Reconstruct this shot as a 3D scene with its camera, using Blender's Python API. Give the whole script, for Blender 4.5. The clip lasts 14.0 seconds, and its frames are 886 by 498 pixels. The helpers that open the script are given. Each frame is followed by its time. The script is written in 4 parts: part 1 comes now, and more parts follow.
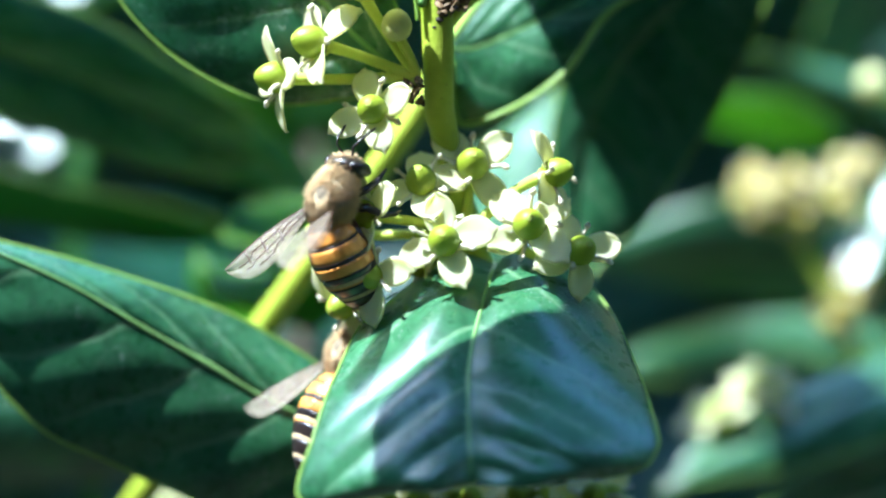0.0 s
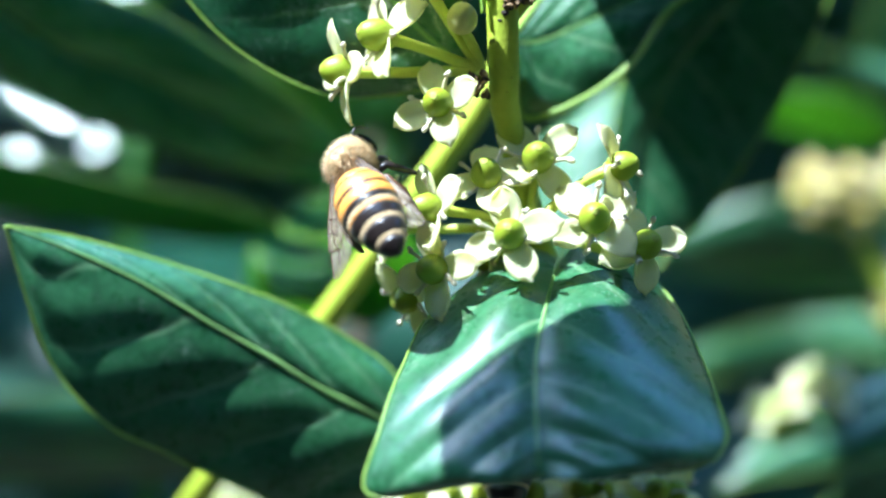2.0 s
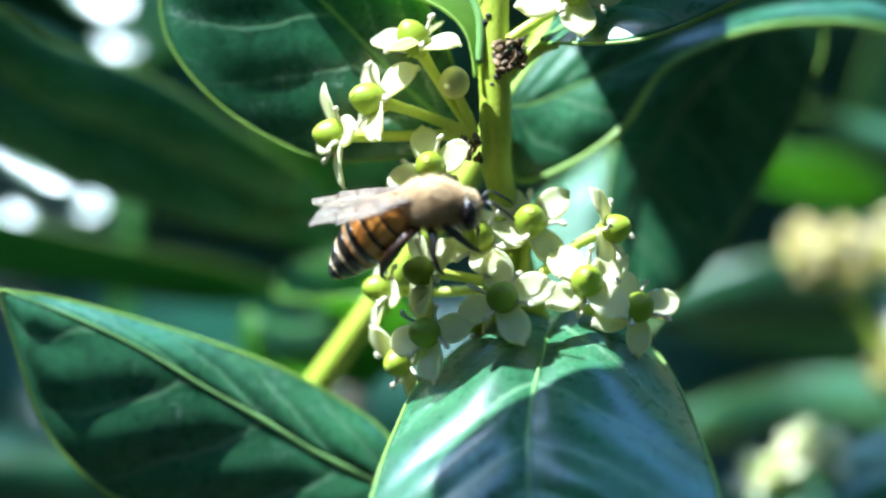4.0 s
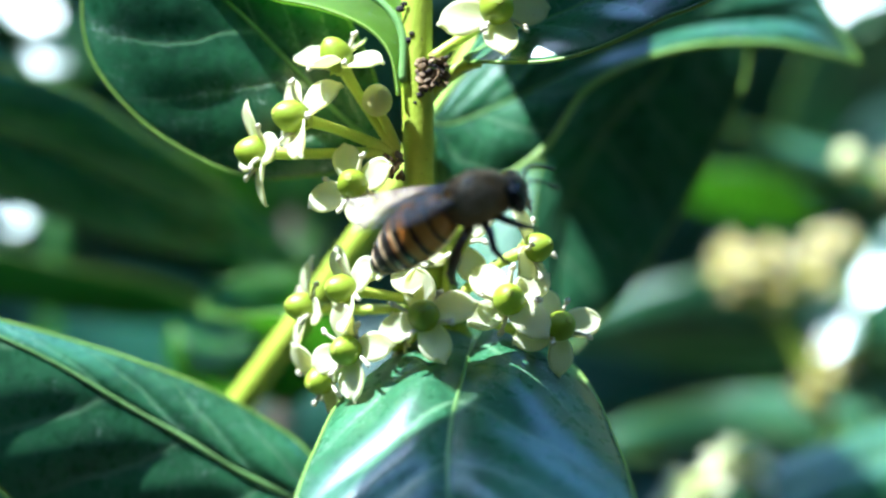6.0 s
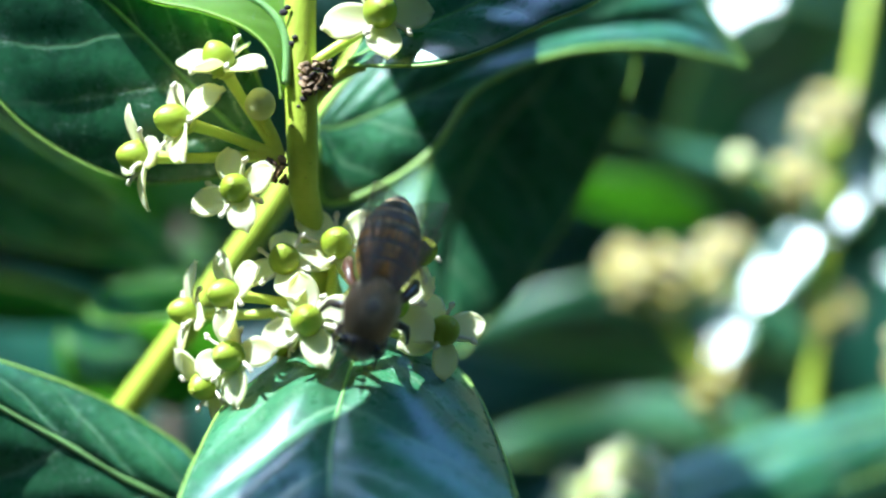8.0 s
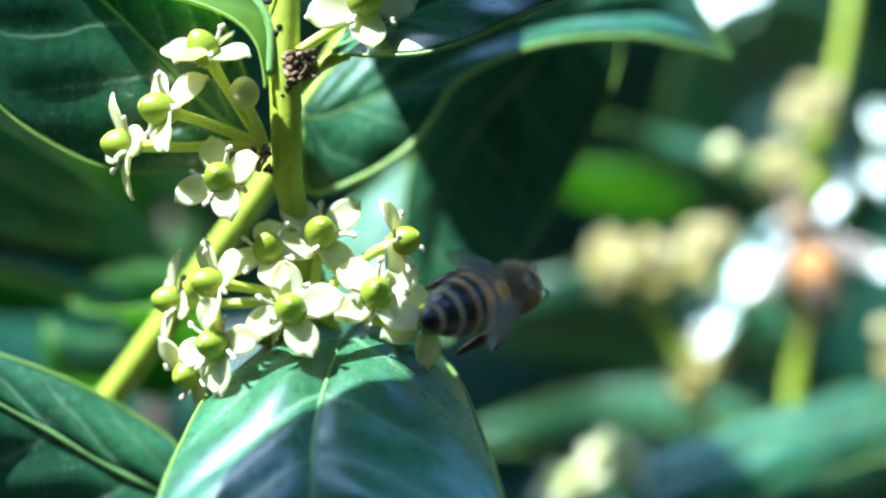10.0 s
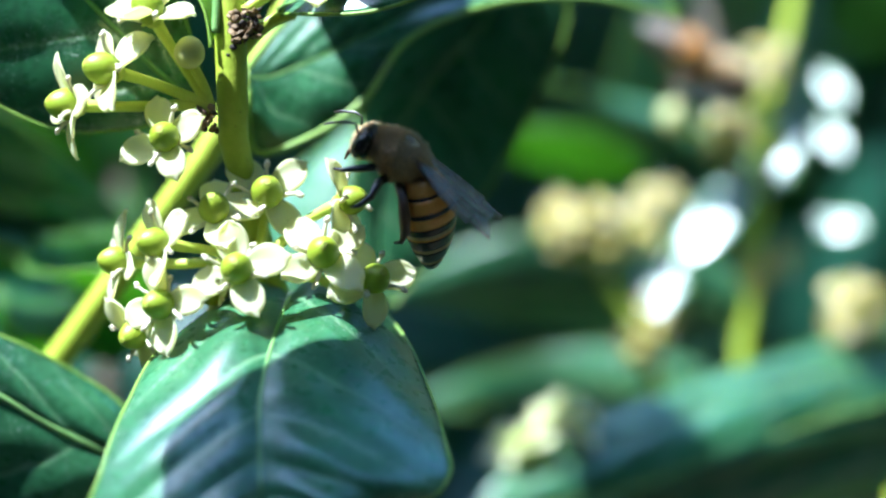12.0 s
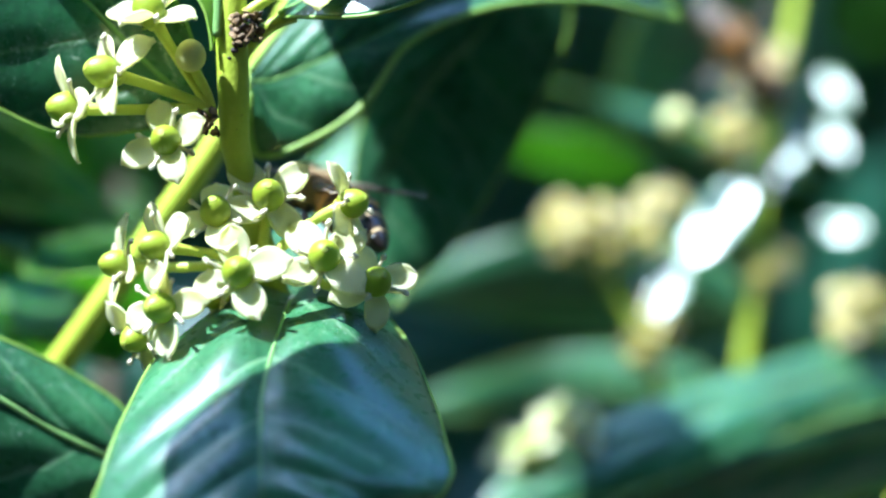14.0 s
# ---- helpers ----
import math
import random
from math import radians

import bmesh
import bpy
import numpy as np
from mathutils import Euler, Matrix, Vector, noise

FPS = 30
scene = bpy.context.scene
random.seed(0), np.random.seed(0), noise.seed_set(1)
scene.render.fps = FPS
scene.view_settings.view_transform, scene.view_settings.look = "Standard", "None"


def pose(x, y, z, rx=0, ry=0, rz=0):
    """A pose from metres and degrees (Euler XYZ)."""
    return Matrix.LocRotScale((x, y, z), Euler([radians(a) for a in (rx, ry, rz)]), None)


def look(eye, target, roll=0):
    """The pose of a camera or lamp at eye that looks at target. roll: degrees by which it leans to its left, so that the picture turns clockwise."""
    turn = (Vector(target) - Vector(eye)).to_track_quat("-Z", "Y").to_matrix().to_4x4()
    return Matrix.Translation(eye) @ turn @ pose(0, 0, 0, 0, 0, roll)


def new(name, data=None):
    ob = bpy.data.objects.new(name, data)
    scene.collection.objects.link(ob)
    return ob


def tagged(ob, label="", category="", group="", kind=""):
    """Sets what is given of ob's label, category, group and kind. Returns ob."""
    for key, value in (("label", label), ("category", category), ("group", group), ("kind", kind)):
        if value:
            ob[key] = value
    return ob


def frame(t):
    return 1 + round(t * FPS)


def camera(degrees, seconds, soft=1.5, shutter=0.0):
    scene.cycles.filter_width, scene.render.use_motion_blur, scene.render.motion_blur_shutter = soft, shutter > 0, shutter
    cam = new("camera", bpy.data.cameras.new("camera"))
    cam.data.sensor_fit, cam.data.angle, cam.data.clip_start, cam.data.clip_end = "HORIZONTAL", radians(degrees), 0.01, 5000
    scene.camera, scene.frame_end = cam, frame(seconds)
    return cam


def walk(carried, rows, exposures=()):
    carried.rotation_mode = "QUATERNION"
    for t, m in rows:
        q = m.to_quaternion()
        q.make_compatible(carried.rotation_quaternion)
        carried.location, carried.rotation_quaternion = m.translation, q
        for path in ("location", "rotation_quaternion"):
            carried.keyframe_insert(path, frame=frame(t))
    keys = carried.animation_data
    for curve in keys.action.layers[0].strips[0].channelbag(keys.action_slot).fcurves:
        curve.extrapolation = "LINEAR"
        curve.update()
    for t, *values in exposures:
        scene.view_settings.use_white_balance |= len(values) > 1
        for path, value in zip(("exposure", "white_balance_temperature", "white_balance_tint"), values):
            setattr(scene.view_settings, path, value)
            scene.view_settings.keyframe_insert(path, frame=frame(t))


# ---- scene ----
cam = camera(24.0, 14.0, soft=2.2, shutter=0.35)
MM, EYE = 0.001, 1.2

# seconds; millimetres right, ahead and up of the middle stand; pitch, roll, yaw
PATH = [
    (0.0, 0.06, -0.08, -0.24, -1.98, 0.09, 1.38),
    (0.5, -0.65, -0.06, -0.43, -1.95, 0.08, 1.71),
    (1.0, -1.69, 0.14, -0.66, -1.94, 0.10, 2.28),
    (1.5, -2.33, 0.31, -0.92, -1.93, -0.01, 2.27),
    (2.0, -2.59, 0.28, -1.07, -1.87, 0.04, 2.26),
    (2.5, -2.87, 0.35, -0.89, -1.90, -0.04, 2.18),
    (3.0, -3.19, 0.54, -0.85, -1.90, 0.01, 2.26),
    (3.2, -2.98, 0.34, -0.79, -1.46, 0.08, 2.33),
    (5.3, -1.27, -0.25, -0.13, 0.01, 0.02, 1.36),
    (5.5, -1.01, -0.10, -0.12, -0.01, -0.08, 1.15),
    (6.0, -0.51, 0.15, -0.22, 0.07, -0.12, 0.63),
    (6.5, 0.00, -0.00, 0.00, -0.00, -0.00, -0.00),
    (7.0, 1.11, 0.34, 0.12, 0.22, -0.05, -0.57),
    (7.5, 1.79, 0.27, 0.08, 0.15, -0.17, -1.13),
    (8.0, 2.17, 0.56, -0.16, 0.17, 0.02, -1.63),
    (10.5, 2.93, 0.06, -0.84, -0.16, -0.05, -2.05),
    (11.0, 3.61, -0.04, -1.38, -0.60, 0.05, -2.40),
    (11.5, 3.79, -0.09, -1.29, -0.88, -0.02, -2.78),
    (12.0, 3.74, 0.25, -1.49, -0.79, 0.12, -3.00),
    (12.5, 3.62, 0.42, -1.57, -0.77, 0.16, -2.94),
    (13.0, 3.80, 0.44, -1.58, -0.68, 0.23, -2.95),
    (13.5, 3.82, 0.48, -1.53, -0.74, 0.31, -2.91),
    (14.0, 3.86, 0.45, -1.44, -0.72, 0.15, -2.92),
]


def place(p):
    """Metres in the world from millimetres round the camera's middle stand, 1.2 m over the ground."""
    return Vector((p[0] * MM, p[1] * MM, p[2] * MM + EYE))


walk(cam, [(t, Matrix.Translation(place((x, y, z))) @ pose(0, 0, 0, 90 + pitch, roll, yaw)) for t, x, y, z, pitch, roll, yaw in PATH],
     [(0.0, 2.53, 4750.0, 4.0), (14.0, 2.53, 4750.0, 4.0)])
cam.data.dof.use_dof = True
cam.data.dof.focus_distance = 0.1645
cam.data.dof.aperture_fstop = 8.6

# ---- light ----
TO_SUN = Vector((-0.45, -0.18, 0.875)).normalized()
world = bpy.data.worlds.new("sky")
scene.world = world
world.use_nodes = True
wn = world.node_tree.nodes
sky = wn.new("ShaderNodeTexSky")
sky.sky_type = "NISHITA"
sky.sun_disc = False
sky.sun_elevation = math.asin(TO_SUN.z)
sky.sun_rotation = math.atan2(TO_SUN.x, TO_SUN.y)
world.node_tree.links.new(sky.outputs[0], wn["Background"].inputs[0])
wn["Background"].inputs[1].default_value = 0.142
sun_data = bpy.data.lights.new("sun", "SUN")
sun_data.energy, sun_data.angle, sun_data.color = 3.5, radians(0.53), (1.0, 0.90, 0.76)
sun = new("sun", sun_data)
sun.matrix_world = look(place((0, 0, 0)) + TO_SUN * 3, place((0, 166, 0)))


# ---- materials ----
def graph(name):
    m = bpy.data.materials.new(name)
    m.use_nodes = True
    n = m.node_tree.nodes
    return m, n, m.node_tree.links, n["Principled BSDF"]


def link_noise(n, l, scale, detail=3.0, source="Object"):
    tc = n.new("ShaderNodeTexCoord")
    t = n.new("ShaderNodeTexNoise")
    t.inputs["Scale"].default_value, t.inputs["Detail"].default_value = scale, detail
    l.new(tc.outputs[source], t.inputs["Vector"])
    return t.outputs["Fac"]


def ramp(n, l, fac, stops):
    r = n.new("ShaderNodeValToRGB")
    e = r.color_ramp.elements
    while len(e) < len(stops):
        e.new(0.5)
    for k, (p, c) in enumerate(stops):
        e[k].position, e[k].color = p, (*c, 1.0)
    l.new(fac, r.inputs["Fac"])
    return r.outputs["Color"]


def sums(n, l, op, a, b=None, c=None):
    m = n.new("ShaderNodeMath")
    m.operation = op
    for k, v in enumerate((a, b, c)):
        if v is None:
            continue
        if isinstance(v, (int, float)):
            m.inputs[k].default_value = v
        else:
            l.new(v, m.inputs[k])
    return m.outputs[0]


def mix_colour(n, l, fac, a, b, blend="MIX"):
    m = n.new("ShaderNodeMix")
    m.data_type, m.blend_type = "RGBA", blend
    for k, v in ((0, fac), (6, a), (7, b)):
        if isinstance(v, (int, float)):
            m.inputs[k].default_value = v
        elif isinstance(v, tuple):
            m.inputs[k].default_value = (*v, 1.0)
        else:
            l.new(v, m.inputs[k])
    return m.outputs[2]


def add_bump(n, l, p, height, strength, distance):
    b = n.new("ShaderNodeBump")
    b.inputs["Strength"].default_value, b.inputs["Distance"].default_value = strength, distance
    l.new(height, b.inputs["Height"])
    l.new(b.outputs[0], p.inputs["Normal"])


def let_through(n, l, p, colour, share):
    """Some of the light goes through, as through a leaf or petal."""
    t = n.new("ShaderNodeBsdfTranslucent")
    t.inputs[0].default_value = (*colour, 1.0)
    s = n.new("ShaderNodeMixShader")
    s.inputs[0].default_value = share
    l.new(p.outputs[0], s.inputs[1])
    l.new(t.outputs[0], s.inputs[2])
    l.new(s.outputs[0], n["Material Output"].inputs[0])


def leaf_material(name, dark, light, vein, rough, through_colour, share, coat=0.25, veins=6.0, speckled=0.12):
    m, n, l, p = graph(name)
    uv = n.new("ShaderNodeTexCoord")
    sep = n.new("ShaderNodeSeparateXYZ")
    l.new(uv.outputs["UV"], sep.inputs[0])
    across = sums(n, l, "ABSOLUTE", sums(n, l, "MULTIPLY_ADD", sep.outputs[1], 2.0, -1.0))
    wobble = sums(n, l, "MULTIPLY", link_noise(n, l, 160.0), 0.5)
    run = sums(n, l, "ADD", sums(n, l, "MULTIPLY_ADD", across, -1.7, wobble), sums(n, l, "MULTIPLY", sep.outputs[0], veins))
    off = sums(n, l, "ABSOLUTE", sums(n, l, "SUBTRACT", sums(n, l, "FRACT", run), 0.5))
    line = n.new("ShaderNodeMapRange")
    line.interpolation_type = "SMOOTHSTEP"
    for k, v in enumerate((0.07, 0.0, 0.0, 1.0)):
        line.inputs[k + 1].default_value = v
    l.new(off, line.inputs[0])
    fade = sums(n, l, "SUBTRACT", 1.0, sums(n, l, "POWER", across, 3.0))
    mask = sums(n, l, "MULTIPLY", line.outputs[0], fade)
    blotch = ramp(n, l, link_noise(n, l, 130.0, 5.0), [(0.3, dark), (0.7, light)])
    fine = link_noise(n, l, 1400.0, 4.0)
    toned = mix_colour(n, l, 0.35, blotch, ramp(n, l, fine, [(0.35, dark), (0.7, light)]))
    veined = mix_colour(n, l, sums(n, l, "MULTIPLY", mask, 0.6), toned, vein)
    grit_specks = sums(n, l, "MULTIPLY", ramp(n, l, link_noise(n, l, 4200.0, 2.0), [(0.62, (0, 0, 0)), (0.67, (1, 1, 1))]), ramp(n, l, link_noise(n, l, 220.0, 3.0), [(0.47, (0, 0, 0)), (0.66, (0.6, 0.6, 0.6))]))
    near = n.new("ShaderNodeMapRange")
    near.interpolation_type = "SMOOTHSTEP"
    for k, v in enumerate((0.2, 0.0, 0.0, 1.0)):
        near.inputs[k + 1].default_value = v
    l.new(off, near.inputs[0])
    # pale specks that follow the side veins in patches
    vein_specks = sums(n, l, "MULTIPLY", ramp(n, l, link_noise(n, l, 2600.0, 3.0), [(0.52, (0, 0, 0)), (0.62, (1, 1, 1))]), ramp(n, l, link_noise(n, l, 110.0, 2.0), [(0.44, (0, 0, 0)), (0.60, (speckled, speckled, speckled))]))
    grit_specks = sums(n, l, "MAXIMUM", grit_specks, sums(n, l, "MULTIPLY", vein_specks, near.outputs[0]))
    l.new(mix_colour(n, l, grit_specks, veined, (0.46, 0.52, 0.46)), p.inputs["Base Color"])
    grain = link_noise(n, l, 900.0, 6.0)
    l.new(sums(n, l, "MULTIPLY_ADD", grain, 0.25, rough - 0.12), p.inputs["Roughness"])
    p.inputs["IOR"].default_value = 1.5
    p.inputs["Coat Weight"].default_value, p.inputs["Coat Roughness"].default_value = coat, 0.33
    height = sums(n, l, "MULTIPLY_ADD", mask, -0.3, sums(n, l, "MULTIPLY", grain, 0.5))
    add_bump(n, l, p, height, 0.45, 0.00015)
    let_through(n, l, p, through_colour, share)
    return m


def tinted(name, stops, rough, scale=600.0, bump=0.25, depth=0.0001, metal=0.0, through_colour=None, share=0.0, coat=0.0, speck=None):
    """A plain organic surface: colour by two noises, fine relief, and some light let through."""
    m, n, l, p = graph(name)
    c = ramp(n, l, link_noise(n, l, scale, 5.0), stops)
    fine = link_noise(n, l, scale * 6, 4.0)
    c = mix_colour(n, l, 0.3, c, ramp(n, l, fine, stops))
    if speck:
        spots = ramp(n, l, link_noise(n, l, 1100.0, 3.0), [(0.66, (0, 0, 0)), (0.74, (0.8, 0.8, 0.8))])
        c = mix_colour(n, l, spots, c, speck)
    l.new(c, p.inputs["Base Color"])
    l.new(sums(n, l, "MULTIPLY_ADD", fine, 0.2, rough - 0.1), p.inputs["Roughness"])
    p.inputs["Metallic"].default_value, p.inputs["Coat Weight"].default_value = metal, coat
    add_bump(n, l, p, fine, bump, depth)
    if share:
        let_through(n, l, p, through_colour, share)
    return m


LEAF = leaf_material("glossy_holly_leaf", (0.008, 0.038, 0.013), (0.060, 0.178, 0.068), (0.17, 0.29, 0.14), 0.29, (0.10, 0.40, 0.02), 0.05, 0.6)
LEAF_SPECKLED = leaf_material("speckled_holly_leaf", (0.008, 0.038, 0.013), (0.050, 0.165, 0.060), (0.17, 0.29, 0.14), 0.29, (0.10, 0.40, 0.02), 0.05, 0.6, speckled=0.9)
LEAF_BACK = leaf_material("holly_leaf_underside", (0.025, 0.08, 0.012), (0.05, 0.14, 0.02), (0.12, 0.26, 0.05), 0.48, (0.36, 0.62, 0.02), 0.45, 0.0)
# holly leaf with the glow of sun from behind painted into its colour
LEAF_LIT_THROUGH = leaf_material("lit_through_leaf", (0.13, 0.22, 0.025), (0.22, 0.34, 0.04), (0.30, 0.40, 0.08), 0.42, (0.62, 0.85, 0.10), 0.7, 0.1)
RIM = tinted("leaf_rim", [(0.3, (0.20, 0.34, 0.04)), (0.7, (0.32, 0.46, 0.08))], 0.4, through_colour=(0.4, 0.6, 0.1), share=0.2)
MIDRIB = tinted("leaf_midrib", [(0.3, (0.17, 0.32, 0.08)), (0.7, (0.27, 0.44, 0.14))], 0.35, through_colour=(0.3, 0.55, 0.1), share=0.2)
STEM = tinted("green_stem", [(0.25, (0.26, 0.34, 0.015)), (0.55, (0.38, 0.46, 0.03)), (0.8, (0.48, 0.53, 0.06))], 0.42, 260.0, 0.4, 0.00015, speck=(0.07, 0.05, 0.03))
BARK = tinted("brown_bark", [(0.3, (0.05, 0.035, 0.02)), (0.7, (0.16, 0.11, 0.06))], 0.8, 300.0, 0.8, 0.0006)
SCALE = tinted("bud_scale_brown", [(0.3, (0.05, 0.03, 0.015)), (0.55, (0.20, 0.12, 0.05)), (0.8, (0.42, 0.34, 0.14))], 0.7, 900.0, 0.6, 0.0002)
SCAR = tinted("dark_scar", [(0.3, (0.012, 0.009, 0.008)), (0.7, (0.05, 0.035, 0.03))], 0.85, 1500.0, 0.5)
PEDICEL = tinted("pedicel_green", [(0.3, (0.52, 0.60, 0.05)), (0.7, (0.70, 0.75, 0.12))], 0.4, 500.0, 0.2, 0.00005, through_colour=(0.6, 0.75, 0.15), share=0.25)
OVARY = tinted("ovary_green", [(0.3, (0.22, 0.29, 0.008)), (0.7, (0.37, 0.43, 0.016))], 0.46, 500.0, 0.15, 0.00004, through_colour=(0.45, 0.65, 0.05), share=0.2, speck=(0.14, 0.17, 0.02))
STIGMA = tinted("stigma", [(0.35, (0.26, 0.31, 0.012)), (0.6, (0.36, 0.40, 0.03)), (0.78, (0.2, 0.15, 0.04))], 0.6, 2500.0, 0.5)
PETAL = tinted("cream_petal", [(0.25, (0.75, 0.75, 0.48)), (0.7, (0.82, 0.81, 0.62))], 0.6, 420.0, 0.2, 0.00006, through_colour=(0.92, 0.90, 0.46), share=0.6, speck=(0.34, 0.22, 0.10))
ANTHER = tinted("staminode_tip", [(0.35, (0.78, 0.76, 0.6)), (0.6, (0.7, 0.62, 0.42)), (0.8, (0.4, 0.24, 0.13))], 0.55, 1500.0, 0.4, through_colour=(0.8, 0.8, 0.55), share=0.25)
PETAL_OLD = tinted("yellowing_petal", [(0.25, (0.46, 0.38, 0.10)), (0.7, (0.58, 0.50, 0.22))], 0.5, 420.0, 0.2, 0.00006, through_colour=(0.84, 0.72, 0.30), share=0.4, speck=(0.40, 0.24, 0.10))
OVARY_OLD = tinted("yellow_ovary", [(0.3, (0.42, 0.38, 0.03)), (0.7, (0.62, 0.52, 0.08))], 0.4, 500.0, 0.15, 0.00004, through_colour=(0.6, 0.55, 0.08), share=0.2)
BUD = tinted("cream_bud", [(0.3, (0.56, 0.56, 0.18)), (0.7, (0.70, 0.68, 0.32))], 0.45, 500.0, 0.2, 0.00005, through_colour=(0.7, 0.72, 0.35), share=0.25)
AMBER = tinted("amber_chitin", [(0.3, (0.58, 0.22, 0.025)), (0.7, (0.77, 0.36, 0.06))], 0.42, 700.0, 0.3, 0.00006, coat=0.3)
BLACK = tinted("black_chitin", [(0.3, (0.008, 0.006, 0.006)), (0.7, (0.030, 0.020, 0.016))], 0.32, 900.0, 0.3, 0.00006, coat=0.3)
BROWN = tinted("brown_chitin", [(0.3, (0.03, 0.015, 0.008)), (0.7, (0.10, 0.045, 0.02))], 0.36, 900.0, 0.3, 0.00006, coat=0.2)
DOWN = tinted("pale_hair_band", [(0.3, (0.42, 0.29, 0.14)), (0.7, (0.62, 0.47, 0.26))], 0.85, 3000.0, 0.9, 0.0001)
FUR = tinted("tawny_fur", [(0.3, (0.56, 0.41, 0.21)), (0.7, (0.84, 0.67, 0.41))], 0.8, 1500.0, 0.5, through_colour=(0.9, 0.74, 0.46), share=0.45)
PELT = tinted("brown_pelt", [(0.3, (0.38, 0.29, 0.16)), (0.7, (0.62, 0.50, 0.30))], 0.85, 2500.0, 0.9, 0.0002)
DISC = tinted("bare_thorax", [(0.3, (0.12, 0.09, 0.055)), (0.7, (0.28, 0.215, 0.13))], 0.6, 1800.0, 0.8, 0.0002)
EYE_BLACK = tinted("compound_eye", [(0.3, (0.006, 0.005, 0.006)), (0.7, (0.02, 0.014, 0.012))], 0.22, 6000.0, 0.6, 0.00002)
# even dark colour, so glossy leaves mirror little from below
SOIL = tinted("soil", [(0.3, (0.012, 0.012, 0.006)), (0.7, (0.045, 0.040, 0.020))], 0.95, 14.0, 0.8, 0.01)
# holly leaf again, with the hedge's deep shade put into the colour
HEDGE_SHADED = leaf_material("shaded_hedge_leaf", (0.005, 0.026, 0.018), (0.024, 0.100, 0.052), (0.05, 0.15, 0.06), 0.40, (0.16, 0.42, 0.03), 0.12, 0.4)


GARDEN = tinted("unseen_hedge", [(0.3, (0.008, 0.025, 0.008)), (0.7, (0.05, 0.10, 0.03))], 0.7, 18.0, 1.0, 0.03)


def wing_material():
    m, n, l, p = graph("wing_membrane")
    p.inputs["Base Color"].default_value = (0.55, 0.47, 0.36, 1)
    p.inputs["Roughness"].default_value = 0.28
    p.inputs["Specular IOR Level"].default_value = 0.9
    fine = link_noise(n, l, 2600.0, 4.0)
    add_bump(n, l, p, fine, 0.5, 0.00005)
    clear = n.new("ShaderNodeBsdfTransparent")
    clear.inputs[0].default_value = (0.93, 0.90, 0.85, 1)
    s = n.new("ShaderNodeMixShader")
    l.new(sums(n, l, "MULTIPLY_ADD", fine, 0.24, 0.05), s.inputs[0])
    l.new(clear.outputs[0], s.inputs[1])
    l.new(p.outputs[0], s.inputs[2])
    l.new(s.outputs[0], n["Material Output"].inputs[0])
    return m


WING = wing_material()


# ---- mesh makers: each returns vertices in mm, faces, one slot number a face, uv a vertex ----
def part(name, shape, materials, parent=None, label="", smooth=True, m=None):
    """One mesh object under a thing or a part. The vertices are millimetres round the camera's middle stand, or in the part's own space where m is given."""
    verts, faces, slots, uvs = shape
    me = bpy.data.meshes.new(name)
    if m is None:
        base = parent.matrix_world.translation.copy() if parent else Vector((0, 0, 0))
        pts = [place(v) - base for v in verts]
    else:
        pts = [Vector(v) * MM for v in verts]
    me.from_pydata(pts, [], faces)
    for mat in materials if isinstance(materials, (list, tuple)) else [materials]:
        me.materials.append(mat)
    if slots:
        me.polygons.foreach_set("material_index", slots)
    if smooth:
        me.polygons.foreach_set("use_smooth", [True] * len(me.polygons))
    if uvs:
        layer = me.uv_layers.new(name="UVMap")
        flat = [c for loop in me.loops for c in uvs[loop.vertex_index]]
        layer.data.foreach_set("uv", flat)
    ob = new(name, me)
    if parent:
        ob.parent = parent
        ob.matrix_world = Matrix.Translation(parent.matrix_world.translation) if m is None else ob.matrix_world
    if m is not None:
        ob.matrix_basis = m
    elif parent:
        ob.matrix_basis = Matrix.Identity(4)
    ob.update_tag()
    if label:
        tagged(ob, label)
    return ob


def thing(name, at, label, category, group=""):
    """An Empty at the thing's base, in millimetres."""
    ob = new(name)
    ob.empty_display_size = 0.004
    ob.matrix_world = Matrix.Translation(place(at))
    return tagged(ob, label, category, group)


def curve_at(ps, s):
    a, b, c, d = (Vector(p) for p in ps)
    u = 1 - s
    return a * u ** 3 + b * 3 * u * u * s + c * 3 * u * s * s + d * s ** 3


def slope_at(ps, s):
    a, b, c, d = (Vector(p) for p in ps)
    u = 1 - s
    return ((b - a) * 3 * u * u + (c - b) * 6 * u * s + (d - c) * 3 * s * s).normalized()


